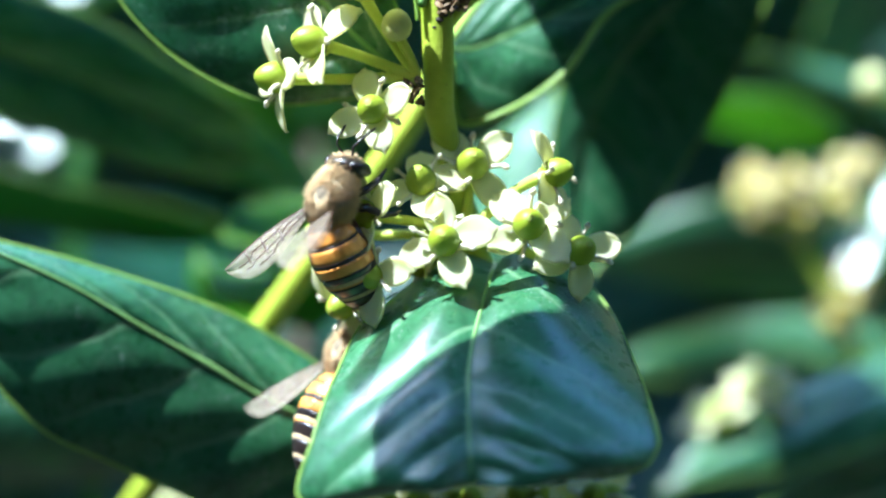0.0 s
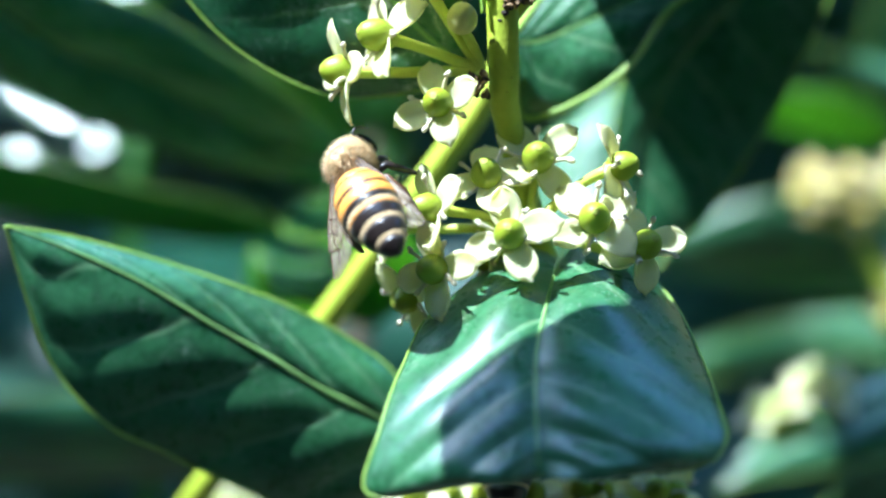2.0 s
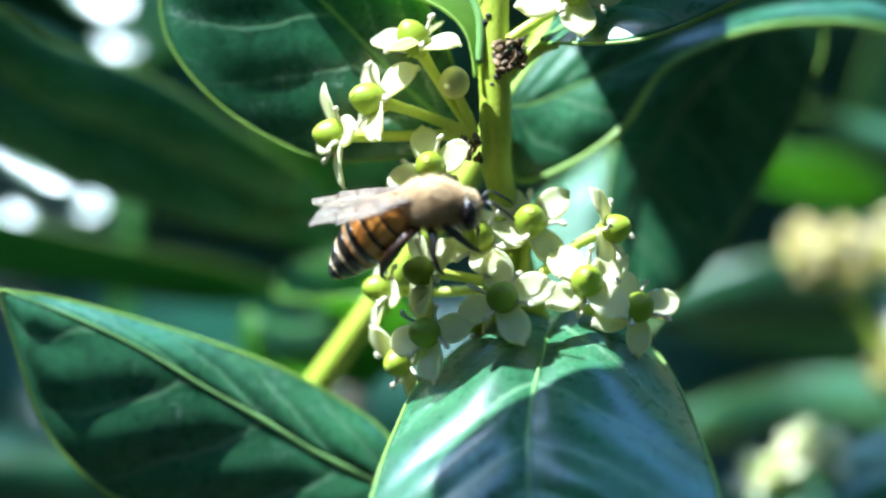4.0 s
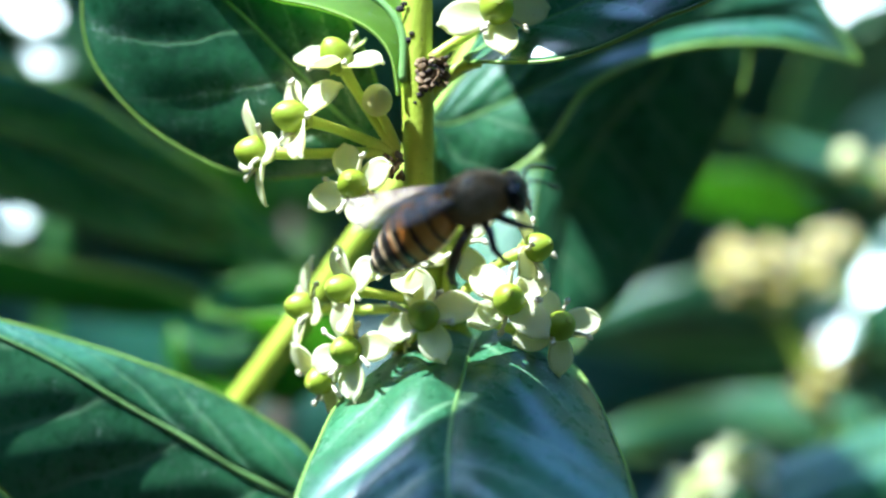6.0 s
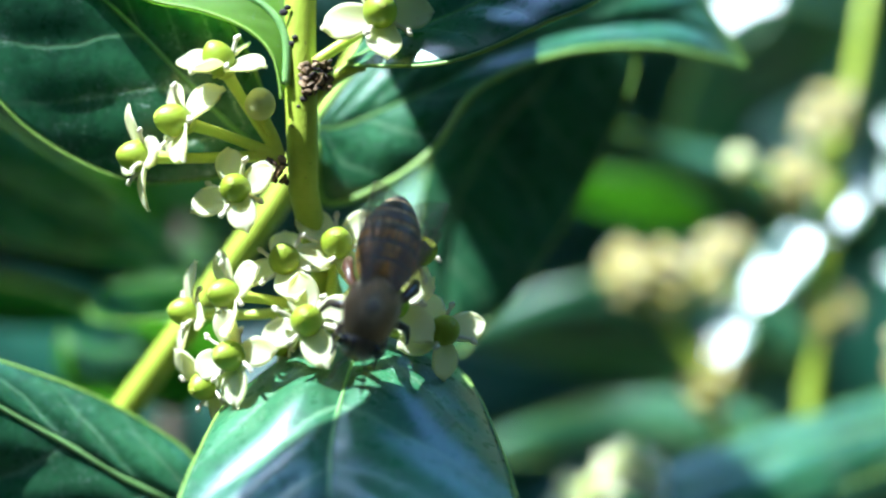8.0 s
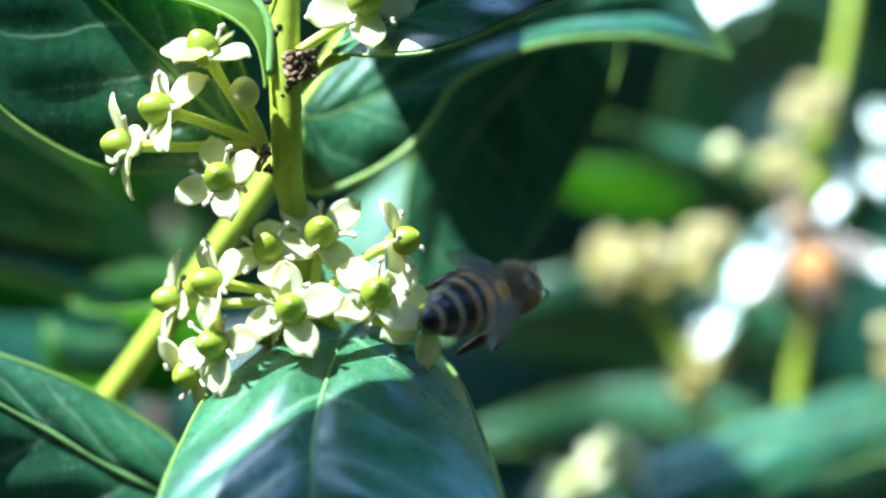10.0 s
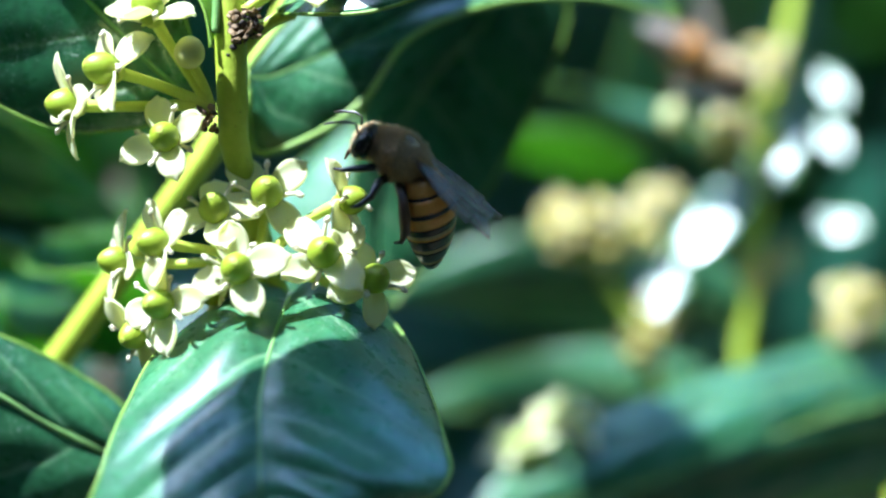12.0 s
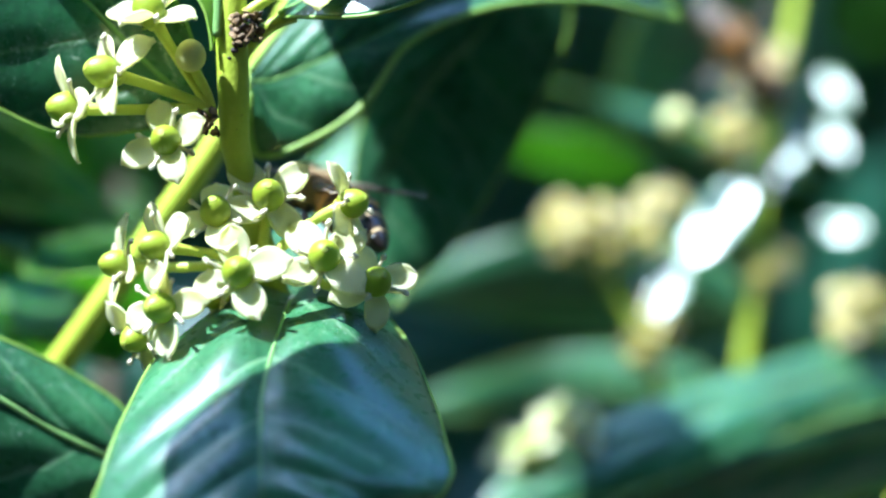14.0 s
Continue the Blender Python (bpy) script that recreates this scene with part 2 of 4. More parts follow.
def tube(points, radii, sides=10, rough=0.0, seed=0):
    """A round rod through points, with a radius at each, closed and rounded at its ends."""
    rng = random.Random(seed)
    pts = [Vector(p) for p in points]
    verts, faces = [], []
    ref = Vector((0.31, 0.52, 0.79))
    for k, p in enumerate(pts):
        d = (pts[min(k + 1, len(pts) - 1)] - pts[max(k - 1, 0)]).normalized()
        a = (ref - d * ref.dot(d)).normalized()
        b = d.cross(a)
        for j in range(sides):
            w = 2 * math.pi * j / sides
            r = radii[k] * (1 + rough * (rng.random() - 0.5))
            verts.append(p + (a * math.cos(w) + b * math.sin(w)) * r)
    n = len(pts)
    for k in range(n - 1):
        for j in range(sides):
            i = (j + 1) % sides
            faces.append((k * sides + j, k * sides + i, (k + 1) * sides + i, (k + 1) * sides + j))
    for k, sgn in ((0, -1), (n - 1, 1)):
        d = (pts[k] - pts[1 if k == 0 else n - 2]).normalized()
        verts.append(pts[k] + d * radii[k] * 0.5)
        tip = len(verts) - 1
        for j in range(sides):
            i = (j + 1) % sides
            f = (k * sides + j, k * sides + i, tip)
            faces.append(f if sgn > 0 else f[::-1])
    return verts, faces, None, None


def bezier_tube(ps, r0, r1, steps=14, sides=10, rough=0.0, seed=0, belly=0.0):
    ss = [k / steps for k in range(steps + 1)]
    return tube([curve_at(ps, s) for s in ss], [r0 + (r1 - r0) * s + belly * math.sin(math.pi * s) for s in ss], sides, rough, seed)


def ball(centre, radii, rings=12, sides=18, shape=None, turn=None):
    """A rounded body; shape(v) scales the width at v from -1 to 1 along its own z."""
    c, verts, faces = Vector(centre), [], []
    for k in range(rings + 1):
        th = math.pi * k / rings
        zz = math.cos(th)
        w = math.sin(th) * (shape(zz) if shape else 1)
        for j in range(sides):
            a = 2 * math.pi * j / sides
            v = Vector((radii[0] * w * math.cos(a), radii[1] * w * math.sin(a), radii[2] * zz))
            verts.append(c + (turn @ v if turn else v))
    for k in range(rings):
        for j in range(sides):
            i = (j + 1) % sides
            faces.append((k * sides + j, (k + 1) * sides + j, (k + 1) * sides + i, k * sides + i))
    return verts, faces, None, None


def sunward(x, y, w):
    """The place that lies w towards the sun from (x, y) at the middle stand's height."""
    return Vector((x, y, 0.0)) + TO_SUN * w


def joined(shapes):
    verts, faces, slots = [], [], []
    for g, (v, f, *_rest) in enumerate(shapes):
        base = len(verts)
        verts += list(v)
        faces += [tuple(i + base for i in q) for q in f]
    return verts, faces, None, None


def leaf_surface(ps, n0, n1, w, curl_plus, curl_minus, a, b, ns, nt, wave, quilt, seed):
    """A grid of points and normals over a leaf: s along the midrib, t from -1 to 1 across."""
    rng = random.Random(seed)
    ph = rng.random() * 6.28
    n0, n1 = Vector(n0), Vector(n1)
    grid = []
    for k in range(ns + 1):
        s = k / ns
        p, d = curve_at(ps, s), slope_at(ps, s)
        nv = n0.lerp(n1, s)
        nv = (nv - d * nv.dot(d)).normalized()
        side = d.cross(nv)
        ww = w * max(math.sin(math.pi * min(max(s, 0.0), 1.0) ** a), 0.0) ** b
        ww = max(ww, 0.02)
        row = []
        for j in range(nt + 1):
            t = -1 + 2 * j / nt
            c = curl_plus if t > 0 else curl_minus
            c = c if abs(c) > 0.01 else 0.01
            q = p + side * (ww * math.sin(c * abs(t)) / c * (1 if t > 0 else -1)) - nv * (ww * (1 - math.cos(c * abs(t))) / c)
            swell = quilt * (math.sin(math.pi * (k / ns * 6 - abs(t) * 1.7 - 0.25)) ** 2 - 0.5) * (1 - abs(t) ** 3) * min(1, abs(t) * 4)
            swell += wave * math.sin(s * 9 + ph + (1.7 if t > 0 else 0)) * abs(t) ** 3
            swell += 0.25 * wave * noise.noise(Vector((s * 4, t * 2, seed * 1.7)))
            swell -= 0.25 * max(0, 1 - abs(t) * 9)
            row.append(q + nv * swell)
        grid.append(row)
    return grid


def along(rows, s):
    """A smooth way through the rows' points at s from 0 to 1."""
    x = s * (len(rows) - 1)
    k = min(int(x), len(rows) - 2)
    u = x - k
    p = [Vector(rows[min(max(k + d, 0), len(rows) - 1)]) for d in (-1, 0, 1, 2)]
    return 0.5 * (2 * p[1] + (p[2] - p[0]) * u + (2 * p[0] - 5 * p[1] + 4 * p[2] - p[3]) * u * u + (3 * p[1] - p[0] - 3 * p[2] + p[3]) * u ** 3)


def loft_surface(stations, ns, nt, bulge, panels, quilt, wave, seed):
    """A leaf between two margins and a midrib: stations of (margin, midrib, margin) from its base to its tip. The upper side faces -y."""
    one, mid, two = ([r[c] for r in stations] for c in range(3))
    a, b = along(one, 0.5), along(two, 0.5)
    if (b - a).cross(along(mid, 0.6) - along(mid, 0.4)).y > 0:
        one, two = two, one
    rng = random.Random(seed)
    ph, grid = rng.random() * 6.28, []
    for k in range(ns + 1):
        s = k / ns
        p, q, r = along(one, s), along(mid, s), along(two, s)
        d = along(mid, min(1, s + 0.02)) - along(mid, max(0, s - 0.02))
        nv = (r - p).cross(d)
        nv = nv.normalized() if nv.length > 1e-6 else Vector((0, -1, 0))
        row = []
        for j in range(nt + 1):
            t = -1 + 2 * j / nt
            w = abs(t)
            edge = r if t > 0 else p
            size = min(1.0, (edge - q).length / 6)
            # panels between the side veins stand up like quilting, less regular from one to the next
            run = s * panels - w * 1.7 - 0.25
            lump = (math.sin(math.pi * run) ** 2) ** 0.7
            swell = quilt * (lump - 0.5) * (1 - w ** 4) * min(1, w * 4) * (0.75 + 0.5 * noise.noise(Vector((math.floor(run) * 3.3, 5 if t > 0 else 9, seed))))
            swell += wave * (math.sin(s * 9 + ph + (1.7 if t > 0 else 0)) * w ** 3 + 0.5 * noise.noise(Vector((s * 5, t * 2.5, seed * 1.7))))
            swell += bulge * (1 - (2 * w - 1) ** 2) - 0.15 * max(0, 1 - w * 8)
            row.append(q.lerp(edge, w) + nv * swell * size)
        grid.append(row)
    return grid


def lofted(owner, stations, bulge=0.8, panels=6.0, quilt=0.5, wave=0.3, seed=1, ns=72, nt=40, rim=0.1, rib=0.3, thick=0.32, skin=None, back=None, label=""):
    """One leaf of a branch shaped by its margins: blade, midrib and rim."""
    grid = loft_surface(stations, ns, nt, bulge, panels, quilt, wave, seed)
    verts, faces, slots, uvs = leaf_solid(grid, thick)
    blade = part("leaf", (verts, faces, slots, [(u * panels / 6, v) for u, v in uvs]), [skin or LEAF, back or LEAF_BACK], owner, label)
    part("midrib", tube([row[nt // 2] for row in grid], [rib * (1 - 0.75 * k / ns) for k in range(ns + 1)], 8), MIDRIB, blade)
    edge = [row[0] for row in grid] + [row[-1] for row in reversed(grid)]
    if rim:
        part("rim", tube(edge, [rim] * len(edge), 6), RIM, blade)
    return blade


def leaf_solid(grid, thick):
    ns, nt = len(grid) - 1, len(grid[0]) - 1
    verts, faces, slots, uvs = [], [], [], []
    normals = []
    for k in range(ns + 1):
        for j in range(nt + 1):
            du = grid[min(k + 1, ns)][j] - grid[max(k - 1, 0)][j]
            dv = grid[k][min(j + 1, nt)] - grid[k][max(j - 1, 0)]
            nn = dv.cross(du)
            normals.append(nn.normalized() if nn.length > 1e-9 else Vector((0, -1, 0)))
    for sgn in (0, 1):
        for k in range(ns + 1):
            for j in range(nt + 1):
                verts.append(grid[k][j] - normals[k * (nt + 1) + j] * thick * sgn)
                uvs.append((k / ns, j / nt))
    top = (ns + 1) * (nt + 1)
    for k in range(ns):
        for j in range(nt):
            q = (k * (nt + 1) + j, k * (nt + 1) + j + 1, (k + 1) * (nt + 1) + j + 1, (k + 1) * (nt + 1) + j)
            faces.append(q)
            slots.append(0)
            faces.append(tuple(i + top for i in q[::-1]))
            slots.append(1)
    for k in range(ns):
        for j in (0, nt):
            p, q = k * (nt + 1) + j, (k + 1) * (nt + 1) + j
            faces.append((q, p, p + top, q + top) if j else (p, q, q + top, p + top))
            slots.append(1)
    return verts, faces, slots, uvs


def leaf(owner, ps, n0, n1, w, curl_plus=0.5, curl_minus=0.5, a=0.8, b=0.7, ns=56, nt=26, wave=0.3, quilt=0.25, seed=1,
         rim=0.085, rib=0.26, thick=0.32, skin=None, label=""):
    """One leaf of a branch: blade, midrib and rim."""
    grid = leaf_surface(ps, n0, n1, w, curl_plus, curl_minus, a, b, ns, nt, wave, quilt, seed)
    blade = part("leaf", leaf_solid(grid, thick), [skin or LEAF, LEAF_BACK], owner, label)
    mid = nt // 2
    line = [row[mid] for row in grid]
    part("midrib", tube(line, [rib * (1 - 0.75 * k / ns) for k in range(ns + 1)], 8), MIDRIB, blade)
    edge = [row[0] for row in grid] + [row[-1] for row in reversed(grid)]
    if rim:
        part("rim", tube(edge, [rim] * len(edge), 6), RIM, blade)
    return blade


def petal_shape(seed, length=2.7, width=1.05, back=0.5):
    """A spoon-shaped petal along +x that rises a little and bends back at its end."""
    rng = random.Random(seed)
    ns, nt = 10, 8
    grid = []
    tw, up = (rng.random() - 0.5) * 0.5, (rng.random() - 0.5) * 0.4
    for k in range(ns + 1):
        s = k / ns
        x = 0.55 + length * s
        z = -0.55 + 0.75 * s - (back + up) * 1.6 * s * s
        w = width * (0.34 + 0.66 * math.sin(math.pi * min(1, s * 0.62 + 0.12)) ** 1.2) * max(0.02, 1 - s ** 5) ** 0.5
        row = []
        for j in range(nt + 1):
            t = -1 + 2 * j / nt
            row.append(Vector((x - 0.12 * t * t, w * t, z + 0.26 * t * t * (1 - 0.4 * s) + tw * t * s * 0.4 + 0.05 * math.sin(7 * s + 3 * t + seed))))
        grid.append(row)
    return leaf_solid(grid, 0.16)


def shared(name, shape, mats):
    ob = part(name, shape, mats, m=Matrix.Identity(4))
    me = ob.data
    bpy.data.objects.remove(ob)
    return me


PETALS = [shared("petal", petal_shape(k, 3.05 + 0.12 * (k % 3), 1.15 + 0.07 * (k % 3), 0.15 + 0.2 * (k % 4)), [PETAL, PETAL]) for k in range(7)]


PETALS_OLD = [shared("petal", petal_shape(k, 2.55 + 0.12 * (k % 3), 1.05 + 0.07 * (k % 3), 0.15 + 0.2 * (k % 4)), [PETAL_OLD, PETAL_OLD]) for k in range(7)]


def ovary_profile(v):
    return 1.0 + 0.10 * v if v < 0 else 1.0 - 0.12 * v


OVARY_MESH = shared("flower", ball((0, 0, 0.33), (1.14, 1.14, 1.40), 14, 20, ovary_profile), OVARY)
OVARY_OLD_MESH = shared("flower", ball((0, 0, 0.3), (0.95, 0.95, 1.1), 14, 20, ovary_profile), OVARY_OLD)
STIGMA_MESH = shared("stigma", ball((0, 0, 1.655), (0.32, 0.32, 0.07), 6, 14), STIGMA)


def stamen_shape(seed):
    rng = random.Random(seed)
    ln = 1.85 + 0.4 * rng.random()
    ps = [(0.7, 0, -0.4), (1.3, 0.1, 0.0), (ln - 0.3, 0.15 * rng.random(), 0.25), (ln + 0.2, 0, 0.3 + 0.4 * (rng.random() - 0.5))]
    head = ball(ps[3], (0.30, 0.21, 0.18), 6, 10)
    lobe = ball((ps[3][0] - 0.12, 0.16, ps[3][2] + 0.08), (0.20, 0.14, 0.13), 5, 8)
    return joined([bezier_tube(ps, 0.19, 0.12, 8, 8), head, lobe])


STAMENS = [shared("stamen", stamen_shape(k), ANTHER) for k in range(4)]
CALYX_MESH = shared("calyx", joined([ball((0, 0, -0.75), (0.72, 0.72, 0.45), 8, 14)] + [ball((0.75 * math.cos(k * 1.57 + 0.78), 0.75 * math.sin(k * 1.57 + 0.78), -0.6), (0.3, 0.3, 0.12), 5, 8) for k in range(4)]), PEDICEL)


def axis_turn(axis, spin):
    return Vector(axis).normalized().to_track_quat("Z", "Y").to_matrix().to_4x4() @ Matrix.Rotation(radians(spin), 4, "Z")


def child(name, me, parent, m, label=""):
    ob = new(name, me)
    ob.parent = parent
    ob.matrix_basis = m
    if label:
        tagged(ob, label)
    return ob


def flower(owner, at, axis, spin, size=1.0, seed=0, stalk=None, old=False, label=""):
    """A four-petalled flower with a fat green ovary; at is the ovary's middle, axis the way it points; stalk: where its pedicel starts."""
    rng = random.Random(seed)
    size *= 1.06
    ax = Vector(axis).normalized()
    centre = Vector(at) - ax * 0.35 * size
    m = Matrix.Translation(place(centre) - owner.matrix_world.translation) @ axis_turn(axis, spin) @ Matrix.Scale(size, 4)
    f = child("flower", OVARY_OLD_MESH if old else OVARY_MESH, owner, m, label)
    child("stigma", STIGMA_MESH, f, Matrix.Identity(4))
    child("calyx", CALYX_MESH, f, Matrix.Identity(4))
    for k in range(4):
        turn = Matrix.Rotation(radians(90 * k + rng.uniform(-9, 9)), 4, "Z") @ Matrix.Rotation(radians(rng.uniform(-24, 16)), 4, "Y")
        child("petal", (PETALS_OLD if old else PETALS)[(seed + 2 * k) % 7], f, turn)
        turn = Matrix.Rotation(radians(90 * k + 45 + rng.uniform(-10, 10)), 4, "Z") @ Matrix.Rotation(radians(rng.uniform(-22, 10)), 4, "Y")
        child("stamen", STAMENS[(seed + k) % 4], f, turn)
    if stalk:
        p0, p3 = Vector(stalk), centre - ax * 0.75 * size
        reach = (p3 - p0).length * 0.4
        ps = (p0, p0 + (p3 - p0) * 0.35 + Vector((0, 0, 0.1)), p3 - ax * reach, p3)
        ss = [k / 12 for k in range(13)]
        part("pedicel", tube([curve_at(ps, s) for s in ss], [0.42 + 0.08 * (1 - s) ** 3 + 0.22 * max(0, s - 0.75) * 4 * 0.5 for s in ss], 10), PEDICEL, owner)
    return f


# ---- ground and hedge behind ----
def ground_shape():
    n, verts, faces = 40, [], []
    for k in range(n + 1):
        for j in range(n + 1):
            u, v = (2 * k / n - 1), (2 * j / n - 1)
            x, y = 300000 * u * abs(u) ** 3, 300000 * v * abs(v) ** 3
            verts.append((x, y, -1200 + 12 * noise.noise(Vector((k * 0.7, j * 0.7, 0)))))
    for k in range(n):
        for j in range(n):
            a = k * (n + 1) + j
            faces.append((a, a + n + 1, a + n + 2, a + 1))
    return verts, faces, None, None


tagged(part("ground", ground_shape(), SOIL), "dark garden soil under the holly hedge", "ground", kind="structure")


def slab(rows, shut=False):
    """A closed body between a front and a back sheet of points; rows of (front, back), bottom row first; shut joins the last column to the first."""
    nz, nx = len(rows), len(rows[0])
    verts = [p[0] for r in rows for p in r] + [p[1] for r in rows for p in r]
    off, faces = nz * nx, []
    cols = nx if shut else nx - 1
    for k in range(nz - 1):
        for j in range(cols):
            a, b = k * nx + j, k * nx + (j + 1) % nx
            faces += [(a, b, b + nx, a + nx), (off + b, off + a, off + a + nx, off + b + nx)]
    for j in range(cols):
        b, t = (j + 1) % nx, (nz - 1) * nx
        faces += [(t + j, t + b, off + t + b, off + t + j), (b, j, off + j, off + b)]
    if not shut:
        for k in range(nz - 1):
            for j in (0, nx - 1):
                a, b = k * nx + j, (k + 1) * nx + j
                faces.append((b, a, off + a, off + b) if j == 0 else (a, b, off + b, off + a))
    return verts, faces, None, None


def hedge_mass():
    """The dense inside of the hedge behind the branches: a lumpy upright bank that stands on the ground."""
    rows, nx, nz = [], 48, 40
    for k in range(nz + 1):
        row = []
        for j in range(nx + 1):
            x, z = -1600 + 3200 * j / nx, -1205 + 2000 * k / nz
            lump = 90 * noise.noise(Vector((x * 0.006, z * 0.006, 3.1))) + 40 * noise.noise(Vector((x * 0.02, z * 0.02, 7.7)))
            y = 640 + lump + (abs(x) / 1600) ** 2 * -250 + 0.00035 * max(0, z) ** 2
            row.append(((x, y, z), (x, y + 420 - 0.00030 * max(0, z) ** 2 + 60 * noise.noise(Vector((x * 0.01, z * 0.01, 5.0))), z)))
        rows.append(row)
    return slab(rows)


tagged(part("hedge", hedge_mass(), HEDGE_SHADED), "dense green holly hedge behind the branches, coloured dark for its shade", "hedge", kind="structure")


def hedge_ring():
    """Unseen tall clipped hedges added all round, behind the camera too, to darken reflections."""
    rows, n, nz = [], 120, 18
    for k in range(nz + 1):
        row = []
        for j in range(n):
            w = -2 * math.pi * j / n
            c, d = math.cos(w), math.sin(w)
            r = 2600 + 260 * noise.noise(Vector((c * 3, d * 3, k * 0.4))) + 90 * noise.noise(Vector((c * 11, d * 11, k * 1.1)))
            top = 2300 + 1800 * noise.noise(Vector((c * 2.3, d * 2.3, 9.0)))
            z = -1206 + (top + 1206) * k / nz
            out = r + 620 - 200 * (k / nz) ** 2 + 90 * noise.noise(Vector((c * 9, d * 9, 4 + k * 0.9)))
            row.append(((r * c, r * d, z), (out * c, out * d, z)))
        rows.append(row)
    return slab(rows, True)


# added ring, out of view, that holds back low sky light
tagged(part("unseen_hedge_ring", hedge_ring(), GARDEN), "unseen tall green hedge ring, added to darken reflections and sky light", "hedge", kind="structure")


def small_leaves(count, seed, box, sizes, around=False):
    """Many simple folded leaves in one mesh."""
    rng = random.Random(seed)
    verts, faces, uvs = [], [], []
    for _ in range(count):
        c = Vector([rng.uniform(*r) for r in box])
        if around:
            if abs(c.x) < 480 and abs(c.z) < 430:
                continue
            c.y = 640 - (abs(c.x) / 1600) ** 2 * 250 + 0.00035 * max(0, c.z) ** 2 - rng.uniform(-40, 110)
        ln = rng.uniform(*sizes)
        d = Vector((rng.uniform(-1, 1), rng.uniform(-0.7, 0.3), rng.uniform(-0.8, 0.5))).normalized()
        up = Vector((rng.uniform(-0.5, 0.3), rng.uniform(-1, 0.1), rng.uniform(0.1, 1)))
        up = (up - d * up.dot(d)).normalized()
        side = d.cross(up)
        droop, fold = rng.uniform(0.05, 0.35), rng.uniform(0.1, 0.5)
        base = len(verts)
        ns, nt = 7, 4
        for k in range(ns + 1):
            s = k / ns
            w = ln * 0.24 * max(0.02, math.sin(math.pi * s ** 0.8) ** 0.7)
            for j in range(nt + 1):
                t = -1 + 2 * j / nt
                verts.append(c + d * ln * (s - 0.5) + side * w * t - up * (droop * ln * (s - 0.5) ** 2 + fold * w * t * t))
                uvs.append((s, 0.5 + t / 2))
        for k in range(ns):
            for j in range(nt):
                a = base + k * (nt + 1) + j
                faces.append((a, a + 1, a + nt + 2, a + nt + 1))
    return verts, faces, None, uvs


tagged(part("foliage", small_leaves(1500, 5, [(-420, 420), (330, 600), (-330, 380)], (45, 75)), HEDGE_SHADED), "crowded glossy holly leaves deep in the hedge, coloured dark for its shade", "foliage", kind="stuff")
tagged(part("foliage", small_leaves(3200, 6, [(-1580, 1580), (300, 640), (-1200, 780)], (55, 95), True), HEDGE_SHADED), "holly leaves on the rest of the hedge, coloured dark for its shade", "foliage", kind="stuff")


# ---- the flowering branch ----
branch = thing("holly_branch", (1.7, 176.0, -21.9), "upright green holly branch with glossy leaves and cream flowers", "branch")
part("stem", tube([(-4.4, 170.0, 44.3), (-4.3, 169.0, 32.1), (-4.4, 168.5, 22.9), (-4.6, 168.0, 17.4), (-4.4, 168.0, 11.0), (-4.3, 168.5, 5.1), (-3.3, 170.0, 0.5), (-2.1, 171.0, -3.7), (-0.7, 173.0, -9.3), (0.8, 175.0, -15.1), (1.5, 178.0, -27.0), (2.4, 190.0, -54.6)],
    [0.9, 1.1, 1.2, 1.35, 1.28, 1.22, 1.1, 1.05, 1.3, 1.5, 1.8, 2.3], 16, 0.03, 3), STEM, branch)
part("lower_stem", tube([(2.4, 190.0, -54.0), (3.9, 220.0, -128.8), (12, 260, -420), (20, 300, -800), (18, 310, -1206)], [2.3, 3.6, 6, 9, 12], 16, 0.06, 4), BARK, branch, "brown woody lower stem")

# dome leaf under the flowers
lofted(branch, [((-0.5, 181, -10.7), (0.3, 181, -9.7), (1, 181, -10.7)),
    ((-5.1, 176, -8.4), (0.3, 173, -7.3), (5.7, 177, -8)),
    ((-10.1, 168, -11.6), (-0.7, 163.5, -9.7), (9.4, 170, -10.3)),
    ((-12.3, 161.5, -16.2), (-1.7, 157.5, -13.9), (11.3, 164, -14.6)),
    ((-13.5, 157.5, -20.1), (-1.8, 154.5, -17.4), (12.1, 159, -18.1)),
    ((-14.4, 154.8, -24.3), (-1.7, 153.2, -20.2), (12.3, 156, -20.8)),
    ((-8.6, 153.5, -23.9), (-1.6, 152.8, -21.9), (9.4, 154.5, -22.4)),
    ((-1.9, 153, -22.9), (-1.5, 153, -22.7), (-1.1, 153, -22.7))],
    1.6, 6.5, 0.4, 0.7, 4, 96, 56, 0.13, 0.24, label="broad glossy leaf arching over below the flowers")
# leaf that reaches out beside it
lofted(branch, [((-10.5, 175, -23.7), (-10.7, 175, -23.5), (-11, 175, -23)),
    ((-14.6, 176.8, -28.9), (-14.5, 174.6, -21.1), (-13.5, 175.5, -17.5)),
    ((-20.8, 176.7, -29.8), (-19.2, 173.8, -18.7), (-17.9, 175.4, -14.1)),
    ((-27, 176.1, -27), (-23.8, 173, -15.8), (-22.6, 175, -11.5)),
    ((-33, 175.3, -24.1), (-28.7, 172.2, -12.9), (-28, 174.2, -9.4)),
    ((-38.1, 174, -21.2), (-34.6, 171.3, -9.3), (-34.2, 173, -7.4)),
    ((-42.4, 172.4, -15.7), (-40.6, 170.6, -6.5), (-40.5, 171.6, -5.6)),
    ((-45.3, 170, -4.8), (-45.2, 170, -4.8), (-45.1, 170, -4.8))],
    0.8, 5.5, 0.42, 0.4, 7, 110, 60, 0.15, 0.36, label="long green leaf with a pale midrib")
